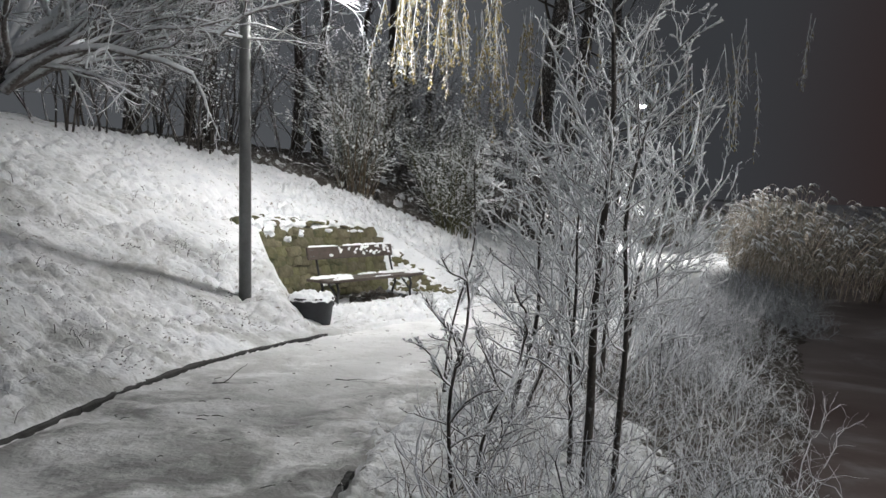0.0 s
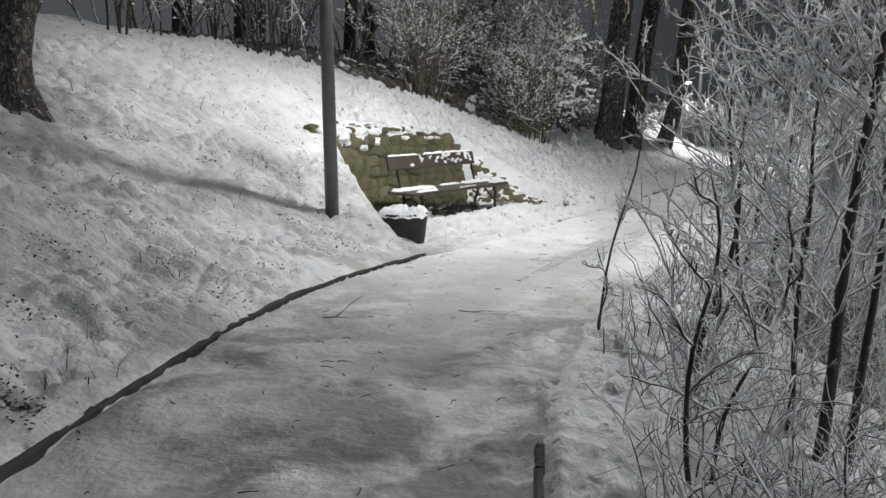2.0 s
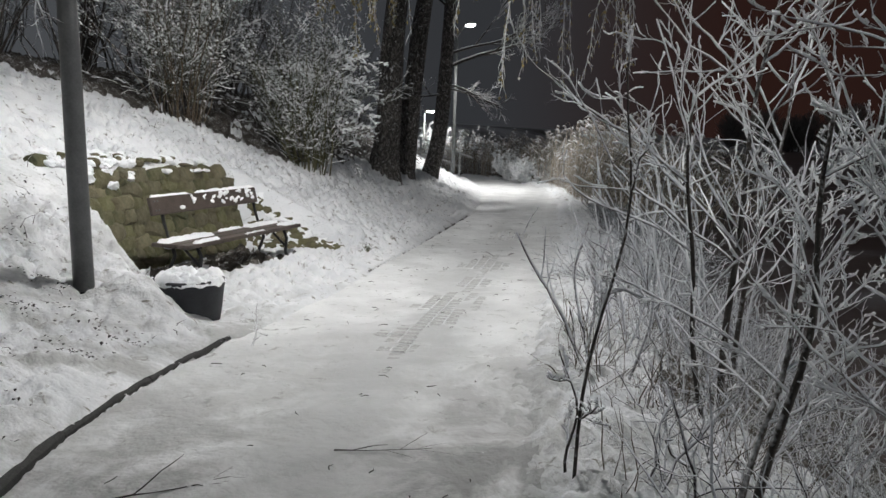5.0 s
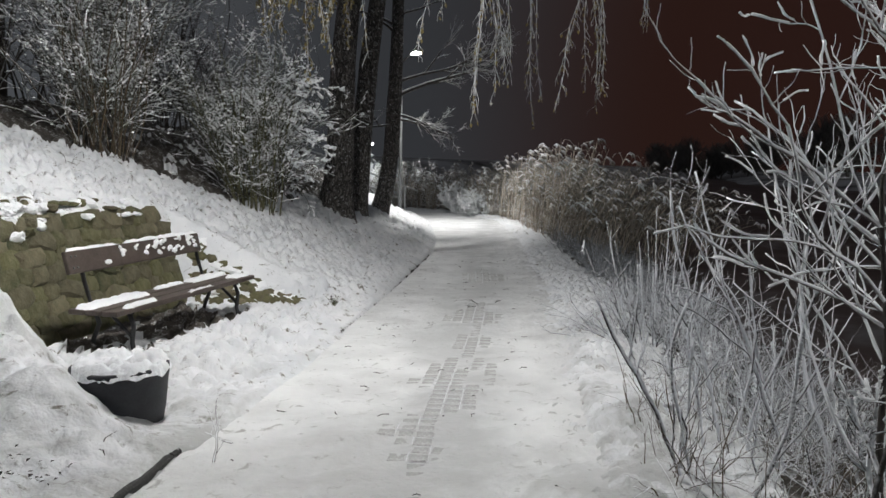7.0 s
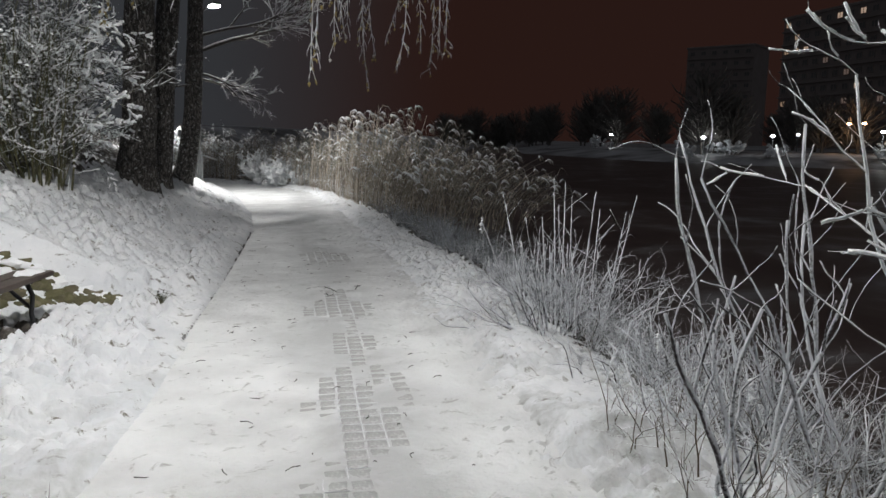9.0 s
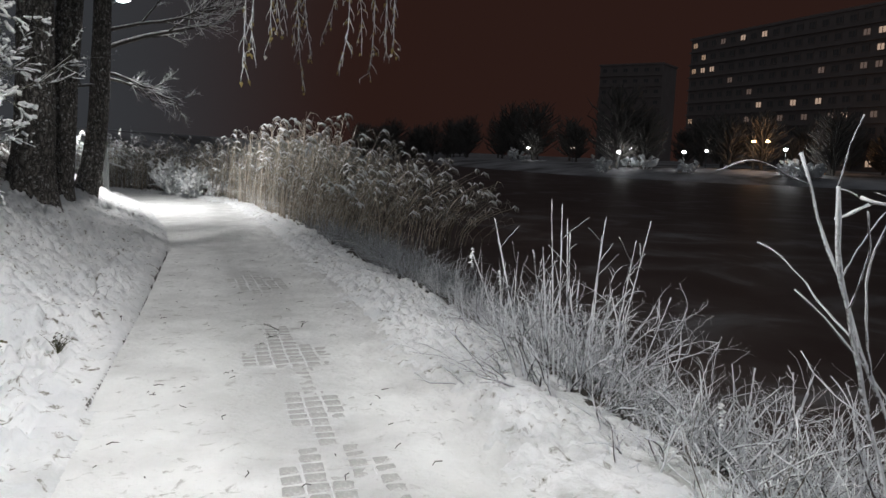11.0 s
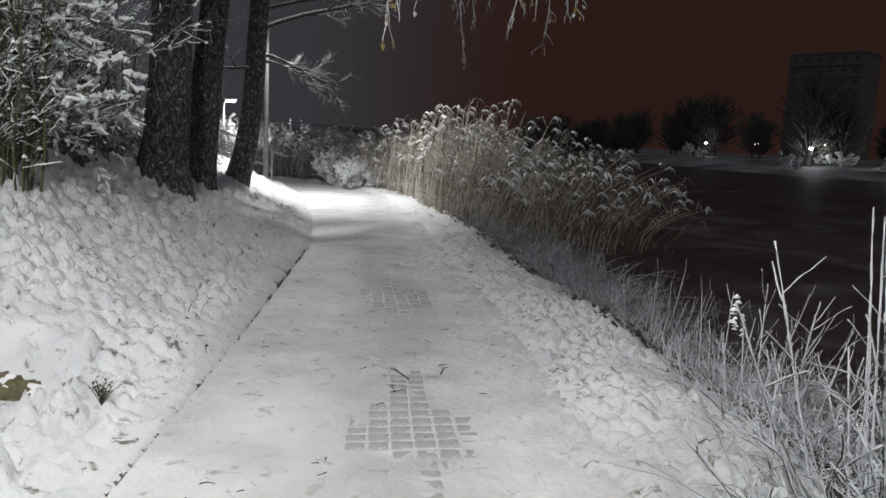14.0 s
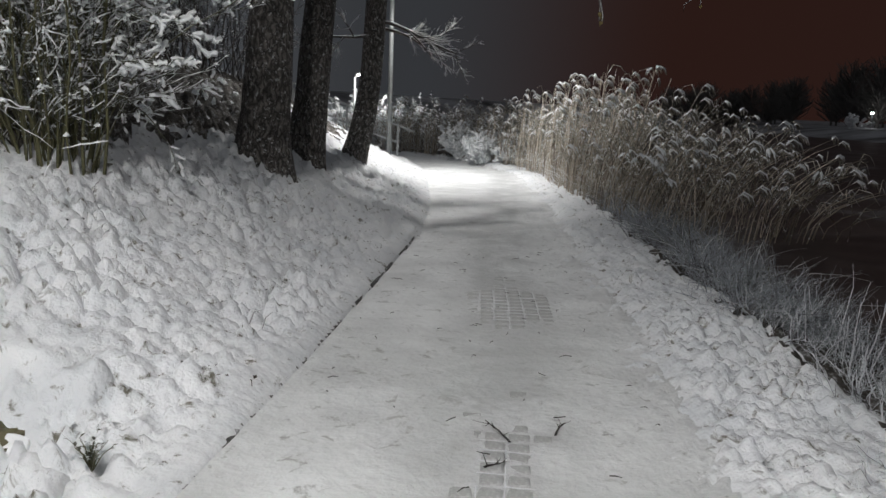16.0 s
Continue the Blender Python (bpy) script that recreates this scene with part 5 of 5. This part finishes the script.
def reed_bed():
    rng = random.Random(91)
    root = empty("reed_bed", Matrix(), "tall dry reeds with drooping frosted plumes beside the lake", "reeds", kind="stuff")
    s, l, p = Tubes(), Tubes(), Tubes()
    stalk = reed_material("reed_stalk", (0.10, 0.080, 0.058), (0.60, 0.53, 0.44), 0.12)
    leaf = reed_material("reed_leaf", (0.14, 0.12, 0.09), (0.50, 0.46, 0.39), 0.35)
    for k in range(1500):
        y = 20.6 + 25 * rng.random() ** 1.5
        off = 0.55 + 4.9 * rng.random() ** 1.6
        x = float(along(RIGHT, y)) + (off + 0.45 * max(0.0, 1 - (y - 20.6) / 3)) * 1.12
        z = max(ground_z(x, y), WATER) - 0.05
        hh = float(np.interp(off, [0.5, 1.2, 2.4, 4.2, 6.4], [1.9, 2.8, 3.3, 2.8, 1.7])) * rng.uniform(0.55, 1.08)
        near = max(0.0, 1 - (y - 20.6) / 4.0)
        if rng.random() < 0.45 * near:
            continue
        hh *= (1 - 0.36 * near) * float(np.interp(y, [30, 36], [1.0, 0.72]))
        out = max(0.0, off - 2.0) * 0.20 + 0.28 * near + abs(rng.gauss(0, 0.10))
        a = rng.uniform(-0.9, 0.3) if rng.random() < 0.7 else rng.uniform(0, 6.28)
        dx, dy = math.cos(a) * out, math.sin(a) * out
        pts = [(x + dx * hh * u * u, y + dy * hh * u * u, z + hh * (u - 0.30 * out * u * u)) for u in (0, 0.3, 0.6, 0.85, 1.0)]
        r = rng.uniform(0.008, 0.015)
        s.add(pts, [r, r, r * 0.9, r * 0.7, r * 0.5], 3)
        tip = Vector(pts[-1])
        if rng.random() < 0.5:
            b = rng.uniform(-1.0, 0.5) if rng.random() < 0.75 else rng.uniform(0, 6.28)
            e = rng.uniform(0.18, 0.34)
            for w in range(3):                           # a loose nodding tassel
                bb, ee = b + rng.uniform(-0.4, 0.4), e * rng.uniform(0.65, 1.1)
                p.add([tuple(tip), tuple(tip + Vector((0.35 * ee * math.cos(bb), 0.35 * ee * math.sin(bb), 0.28 * ee))), tuple(tip + Vector((0.75 * ee * math.cos(bb), 0.75 * ee * math.sin(bb), 0.05 * ee))), tuple(tip + Vector((1.0 * ee * math.cos(bb), 1.0 * ee * math.sin(bb), -0.5 * ee)))], [0.006, 0.020, 0.026, 0.005], 4)
        for j in range(2):
            u = rng.uniform(0.2, 0.9)
            i = min(int(u * 4), 3)
            q = Vector(pts[i]).lerp(Vector(pts[i + 1]), 0.5)
            b = rng.uniform(0, 6.28)
            e = rng.uniform(0.25, 0.6)
            l.add([tuple(q), tuple(q + Vector((0.30 * e * math.cos(b), 0.30 * e * math.sin(b), 0.5 * e))), tuple(q + Vector((0.7 * e * math.cos(b), 0.7 * e * math.sin(b), 0.42 * e))), tuple(q + Vector((1.0 * e * math.cos(b), 1.0 * e * math.sin(b), 0.05 * e)))], [0.008, 0.010, 0.007, 0.002], 3)
    s.done("stems", stalk, root, kind="stuff")
    l.done("leaves", leaf, root, kind="stuff")
    p.done("plumes", REED_PLUME, root, "grey plumes white with frost", kind="stuff")


reed_bed()


# ---------------------------------------------------------------- rail, far lamps, far shore
def handrail():
    root = empty("handrail", Matrix(), "pale steel handrail climbing the snowy slope by the steps", "handrail")
    mid = [Vector((9.2 - 7.2 * u, 35.2, -0.64 + 2.55 * u)) for u in (0, 0.25, 0.5, 0.75, 1)]
    for h in (1.22, 0.63):
        bar([tuple(p + Vector((0, 0, h))) for p in mid], 0.034, 8).done("rail", PALE_STEEL, root)
    for p in mid:
        bar([(p.x, p.y, ground_z(p.x, p.y) - 0.2), tuple(p + Vector((0, 0, 1.24)))], 0.034, 8).done("post", PALE_STEEL, root)
    bar([tuple(mid[0] + Vector((0, 0, 1.22))), tuple(mid[0] + Vector((0.6, 0.0, 1.02)))], 0.034, 8).done("rail", PALE_STEEL, root)


handrail()

# a lamp round the bend, with white bushes in its light
_p = gz(11.4, 49.0)
street_lamp(_p, 3.4, (0.3, -0.2), 0.06, "street lamp round the bend beside snowy bushes")
lamp_light("lamp_light", (_p[0] + 0.5, _p[1] - 0.6, _p[2] + 3.3), 600)
for k, (x, y, h) in enumerate(((13.4, 51.2, 2.2), (11.0, 51.6, 2.2), (12.4, 53.0, 2.6))):
    bush(gz(x, y), 300 + k, h, 0.7, 12, (TWIG_WHITE, TWIG_WHITE), "snow-white bush lit by a street lamp", name="snowy_bush", group="bushes round the far lamp", snow=1.0, foot=0.5, thick=0.03, size=0.12)


for k, (x, y, h) in enumerate(((10.6, 43.0, 1.4), (11.8, 44.2, 1.5), (13.0, 45.2, 1.5), (14.3, 46.6, 1.8), (12.2, 47.0, 2.4), (13.8, 48.5, 2.5), (15.4, 48.5, 2.3), (10.4, 45.5, 1.9), (16.8, 51.0, 2.6))):
    bush(gz(x, y), 330 + k, h, 0.8, 16, (TWIG, TWIG_WHITE), "low snowy bush beyond the bend of the path", name="snowy_bush", group="bushes beyond the bend", single=False, snow=0.5, foot=0.6, thick=0.022, size=0.06)

for k, (x, y, h) in enumerate(((11.75, 33.2, 0.9), (11.85, 34.8, 1.15), (12.3, 36.3, 1.3))):
    bush(gz(x, y), 380 + k, h, 0.9, 26, (TWIG_WHITE, TWIG_WHITE), "low bush heaped with snow where the path bends", name="snowy_bush", group="bushes beyond the bend", snow=0.9, foot=0.5, thick=0.014, forks=7, size=0.05)

EYE_FAR = (-0.62, 8.22)


def bearing(az, dist):
    return EYE_FAR[0] + dist * math.sin(radians(az)), EYE_FAR[1] + dist * math.cos(radians(az))


CONCRETE = grainy("panel_concrete", [(0.3, (0.20, 0.165, 0.155)), (0.7, (0.27, 0.23, 0.22))], 0.3, 0.9, 0.1, 0.02, fine=3)
PANE_DARK = grainy("dark_pane", [(0.3, (0.08, 0.075, 0.075)), (0.7, (0.12, 0.11, 0.11))], 1, 0.4, 0.0, 0.01)
PANE_WARM = glow_material("lit_window_warm", (1.0, 0.62, 0.36), 0.22)
PANE_COOL = glow_material("lit_window_cool", (1.0, 0.68, 0.48), 0.32)
PANE_DIM = glow_material("lit_window_dim", (1.0, 0.55, 0.35), 0.06)


def apartment_block(az0, d0, az1, d1, storeys, height, seed, lit, label, bays=None, extend=1.0):
    """A slab of flats: body, parapet roof, and every window as frame and pane, with balconies."""
    rng = random.Random(seed)
    a, b = Vector((*bearing(az0, d0), 0)), Vector((*bearing(az1, d1), 0))
    b = a + (b - a) * extend
    length = (b - a).length
    ang = math.atan2(b.y - a.y, b.x - a.x)
    root = empty("apartment_building", Matrix.Translation((a.x, a.y, 0.6)) @ Matrix.Rotation(ang, 4, "Z"), label, "building", "flats across the lake")
    side = 1 if (Matrix.Rotation(-ang, 3, "Z") @ (Vector((*EYE_FAR, 0)) - a)).y > 0 else -1
    part("wall", box(bmesh.new(), (length, 12, height), Matrix.Translation((length / 2, -side * 6, height / 2))), CONCRETE, root)
    part("roof", box(bmesh.new(), (length + 0.6, 12.6, 0.5), Matrix.Translation((length / 2, -side * 6, height + 0.25)), 0.05), CONCRETE, root)
    step = height / storeys
    bays = bays or int(length / 3.2)
    shapes = {}
    for key, mat in (("d", PANE_DARK), ("w", PANE_WARM), ("c", PANE_COOL), ("m", PANE_DIM)):
        me = bpy.data.meshes.new("window")
        bm = box(bmesh.new(), (1.25, 0.08, 0.95))
        bm.to_mesh(me)
        bm.free()
        me.materials.append(mat)
        shapes[key] = me
    frame_me = bpy.data.meshes.new("window_frame")
    bm = bmesh.new()
    for q in ((0.67, 0.04, 1.1), (-0.67, 0.04, 1.1), (0.0, 0.03, 1.0)):
        box(bm, (0.09, 0.12, q[2]), Matrix.Translation((q[0], 0, 0)))
    for z in (0.52, -0.52):
        box(bm, (1.43, 0.14, 0.09), Matrix.Translation((0, 0, z)))
    bm.to_mesh(frame_me)
    bm.free()
    frame_me.materials.append(CONCRETE)
    for i in range(storeys):
        for j in range(bays):
            p = rng.random()
            key = "d" if p > lit else rng.choice("wwccmm")
            w = new("window", shapes[key])
            w.parent = root
            w.matrix_local = Matrix.Translation(((j + 0.5) * length / bays, side * 0.02, (i + 0.55) * step))
            fr = new("window_frame", frame_me)
            fr.parent = w
            fr.matrix_local = Matrix.Translation((0, side * 0.03, 0))
        part("balcony_band", box(bmesh.new(), (length, 0.5, 0.28), Matrix.Translation((length / 2, side * 0.25, (i + 0.04) * step)), 0.03), CONCRETE, root)
    return root


apartment_block(61.9, 168, 72.3, 138, 10, 25.5, 5, 0.26, "long dark apartment block with scattered lit windows", 26, 1.75)
apartment_block(55.6, 235, 60.0, 228, 9, 28.0, 6, 0.02, "dark tower block with pale balcony bands", 6)

FAR_BARK = grainy("far_bark", [(0.3, (0.12, 0.11, 0.10)), (0.7, (0.20, 0.185, 0.17))], 2, 0.95, 0.1, 0.02)


def far_trees():
    rng = random.Random(17)
    t = Tubes()
    for k in range(90):
        az = rng.uniform(18, 82)
        shore = float(np.interp(az, [18, 40, 46, 52, 57, 64, 72, 82], [215, 215, 205, 135, 103, 100, 100, 112]))
        x, y = bearing(az, shore + rng.uniform(4, 34))
        tall = rng.uniform(5, 12) * (1.0 if az < 62 else 0.7)
        if az < 38:
            continue                                     # the reeds hide this stretch
        z = ground_z(x, y)
        t.add([(x, y, z), (x, y, z + tall * 0.5), (x, y, z + tall * 0.9)], [0.25, 0.16, 0.05], 5)
        for j in range(150):
            a, q, zz = rng.uniform(0, 6.28), rng.random() ** 0.6, rng.uniform(0.25, 1.0)
            r = tall * 0.45 * q * math.sqrt(max(0.05, 1 - (2 * zz - 1.15) ** 2))
            px, py, pz = x + r * math.cos(a), y + r * math.sin(a), z + tall * zz
            e = tall * 0.11
            t.add([(x + 0.3 * r * math.cos(a), y + 0.3 * r * math.sin(a), pz - e * 1.5), (px, py, pz), (px + rng.uniform(-e, e), py + rng.uniform(-e, e), pz + e)], [0.10, 0.11, 0.03], 3)
    return tagged(t.done("far_trees", FAR_BARK), "dark bare trees along the far shore", "trees", kind="stuff")


far_trees()


def far_lamp(az, dist, z, strength, colour=(0.93, 0.97, 1.0), r=0.3, watts=0.0, bushes=0, seed=0):
    x, y = bearing(az, dist)
    g = ground_z(x, y)
    root = empty("street_lamp", Matrix.Translation((x, y, g)), "small distant street lamp on the far shore", "street lamp", "lamps across the lake")
    part("pole", post_shape(bmesh.new(), 0.08, 0.06, -0.2, z - g - r, 8), GALVANISED, root)
    bm = bmesh.new()
    bmesh.ops.create_icosphere(bm, subdivisions=2, radius=r)
    bmesh.ops.scale(bm, vec=(1, 1, 0.6), verts=bm.verts)
    bmesh.ops.translate(bm, vec=(0, 0, z - g), verts=bm.verts)
    part("lamp_head", bm, glow_material("far_lamp_glow", colour, strength), root, "glowing lamp head")
    if watts:
        lamp_light("lamp_light", (x - 0.5, y - 1.0, z - 0.7), watts * 0.45, 0.3, colour)
    rng = random.Random(seed)
    for k in range(bushes):
        bx, by = x + rng.uniform(-5, 5), y + rng.uniform(-5, 1)
        bush((bx, by, ground_z(bx, by)), 400 + seed * 7 + k, rng.uniform(1.2, 2.2), 0.9, 9, (TWIG_WHITE, TWIG_WHITE), "snowy bush lit by a lamp on the far shore", name="snowy_bush", group="bushes across the lake", snow=1.0, foot=0.9, thick=0.06, forks=4, size=0.3)


for k in range(14):
    y = 45.0 + k * 1.1
    x = float(along(LEFT, y)) + (-0.6 if k % 2 else -2.2)
    bush(gz(x, y), 360 + k, 1.5 + 0.25 * (k % 5), 0.8, 14, (TWIG, TWIG_WHITE), "low snowy bush beyond the bend of the path", name="snowy_bush", group="bushes beyond the bend", single=False, snow=0.5, foot=0.6, thick=0.022, size=0.06)

far_lamp(46.1, 216, 3.4, 9)
far_lamp(50.7, 150, 2.9, 14, watts=120, bushes=1, seed=1)
far_lamp(57.4, 107, 2.3, 14, watts=160, bushes=3, seed=2)
far_lamp(58.3, 110, 2.8, 22)
far_lamp(62.0, 106, 2.6, 9, watts=90, bushes=1, seed=3)
far_lamp(66.6, 112, 4.4, 10, (1.0, 0.55, 0.25), watts=300)
far_lamp(67.5, 113, 4.5, 10, (1.0, 0.6, 0.3))
far_lamp(68.7, 106, 3.3, 16, watts=420, bushes=4, seed=4)
far_lamp(71.1, 116, 4.8, 6, (1.0, 0.5, 0.2), watts=250)
far_lamp(63.5, 118, 3.0, 5)
far_lamp(54.0, 140, 3.0, 3, (1.0, 0.8, 0.6))


# ---------------------------------------------------------------- small things on the ground
def tufts():
    """Dry stalks and grass that show through the snow of the slope."""
    rng = random.Random(31)
    t = Tubes()
    spots = [(-3.35, 9.8, 30), (-2.9, 9.9, 10), (-3.9, 7.4, 14), (-3.2, 6.6, 16), (-3.0, 5.2, 16), (-4.4, 8.9, 10), (-3.3, 8.4, 12), (-2.75, 7.9, 14), (-3.1, 3.9, 30), (-3.4, 4.4, 18), (-2.9, 4.6, 14)]
    for k in range(120):
        y = rng.uniform(3.0, 20)
        spots.append((float(along(LEFT, y)) - rng.uniform(0.3, 5.0), y, rng.randint(2, 6)))
    for x, y, n in spots:
        if inside_bay(np.array(x), np.array(y)) > -0.5 and 9 < y < 15:
            continue
        for k in range(n // 2):
            px, py = x + rng.gauss(0, 0.09), y + rng.gauss(0, 0.09)
            z = ground_z(px, py)
            a, h, bow = rng.uniform(0, 6.28), rng.uniform(0.03, 0.12), rng.uniform(0.3, 1.6)
            t.add([(px, py, z - 0.03), (px + 0.4 * bow * h * math.cos(a), py + 0.4 * bow * h * math.sin(a), z + 0.7 * h), (px + bow * h * math.cos(a), py + bow * h * math.sin(a), z + h)], [0.004, 0.0035, 0.002], 3)
    return tagged(t.done("dry_stalks", TWIG_DARK), "dry dark stalks poking through the snow", "dry grass", kind="stuff")


tufts()


def sprig():
    rng = random.Random(4)
    root = empty("sprig", Matrix.Translation(gz(0.66, 13.45)), "small frosted green sprig in the snow", "plant")
    c = Tubes()
    for k in range(20):
        a = rng.uniform(0, 6.28)
        e = (0.13 * math.cos(a) * rng.random(), 0.13 * math.sin(a) * rng.random(), rng.uniform(0.07, 0.16))
        bar([(0, 0, -0.02), (e[0] * 0.5, e[1] * 0.5, e[2] * 0.6), e], 0.003, 3).done("stalk", GREEN_CANE, root)
        for j in range(5):
            c.leaf((e[0] * (0.4 + 0.15 * j), e[1] * (0.4 + 0.15 * j), e[2] * (0.4 + 0.15 * j)), (rng.uniform(-1, 1), rng.uniform(-1, 1), 0.5), 0.035, 0.008)
    c.done("leaves", GRASS, root, "frosted narrow leaves", kind="stuff")


sprig()


def fallen_twigs():
    rng = random.Random(6)
    t = Tubes()
    dark = grainy("wet_twig", [(0.3, (0.012, 0.010, 0.008)), (0.7, (0.035, 0.028, 0.022))], 30, 0.7, 0.3, 0.003)
    spots = [(rng.uniform(0.06, 0.95), rng.uniform(3.5, 18), rng.uniform(0.015, 0.085)) for k in range(150)]
    for u, y, length in spots:
        xl, xr = float(along(LEFT, y)), float(along(RIGHT, y))
        x = xl + (xr - xl) * u
        a = rng.uniform(0, 6.28)
        z = ground_z(x, y) + float(relief(np.array([x]), np.array([y]))[0]) + 0.010
        dx, dy = math.cos(a) * length, math.sin(a) * length
        k = rng.uniform(-0.25, 0.25)
        t.add([(x, y, z), (x + dx * 0.5 - dy * k, y + dy * 0.5 + dx * k, z + 0.004), (x + dx, y + dy, z - 0.002)], [0.0035, 0.003, 0.002], 3)
    return tagged(t.done("fallen_twigs", dark), "scattered dark twigs and bits of bark on the snow", "twigs", kind="stuff"), dark


_ft, WET_TWIG = fallen_twigs()


def leaf_litter():
    """Dark leaves, clods and grass that the thin snow of the slope does not cover."""
    rng = random.Random(61)
    t = Tubes()
    for k in range(330):
        y0 = rng.uniform(2.8, 11.0) if k < 130 else rng.uniform(11, 19)
        x0 = float(along(LEFT, y0)) - 0.25 - 3.6 * rng.random() ** 1.3
        if inside_bay(np.array(x0), np.array(y0)) > -0.6 and 9 < y0 < 15:
            continue
        count = rng.choice((4, 8, 14, 45)) if k < 130 else rng.choice((2, 3, 5, 9))
        if k < 3:                                        # a bare hollow by the kerb
            x0, y0, count = -2.93 - 0.05 * k, 4.12 + 0.06 * k, 110
        for j in range(count):
            x, y = x0 + rng.gauss(0, 0.13), y0 + rng.gauss(0, 0.06)
            z = ground_z(x, y) + float(relief(np.array([x]), np.array([y]))[0]) + 0.006
            t.leaf((x, y, z), (rng.uniform(-1, 1), rng.uniform(-1, 1), rng.uniform(-0.1, 0.5)), rng.uniform(0.010, 0.038), rng.uniform(0.005, 0.014))
    return tagged(t.done("leaf_litter", WET_TWIG), "dark fallen leaves and clods showing through thin snow", "leaf litter", kind="stuff")


leaf_litter()


def lying_branch(x, y, seed, length, turn, label, mat=None, up_angle=0.15):
    rng = random.Random(seed)
    t = Tubes()
    z = ground_z(x, y) + float(relief(np.array([x]), np.array([y]))[0]) + 0.015
    grow(t, rng, (0, 0, 0), (math.cos(turn), math.sin(turn), up_angle), length, 0.007, 1, 0.18, -0.04, 5, 0.8, 0.5, 4, 6, None, 0.4, 0.1)
    ob = t.done("fallen_branch", mat or WET_TWIG)
    for v in ob.data.vertices:
        v.co.z = max(v.co.z, 0.0)
    ob.location = (x, y, z)
    tagged(ob, label, "branch", "fallen branches")


lying_branch(-1.18, 8.75, 1, 0.5, 1.2, "thin fallen branch beside the litter bin", TWIG_DARK)
lying_branch(-1.05, 9.0, 2, 0.45, 2.4, "thin fallen branch beside the litter bin", TWIG_DARK)
lying_branch(2.22, 12.98, 3, 0.12, 0.3, "small dark forked twig on the path")
lying_branch(2.46, 13.20, 4, 0.22, 1.5, "small dark bent twig on the path")
lying_branch(2.70, 13.2, 5, 0.15, 0.8, "small dark forked twig on the path")
lying_branch(-0.9, 6.6, 6, 0.5, -0.4, "small dark twig on the trodden snow", None, 0.02)
lying_branch(-1.9, 6.3, 7, 0.55, 0.3, "small dark twig on the trodden snow", None, 0.02)

setts()
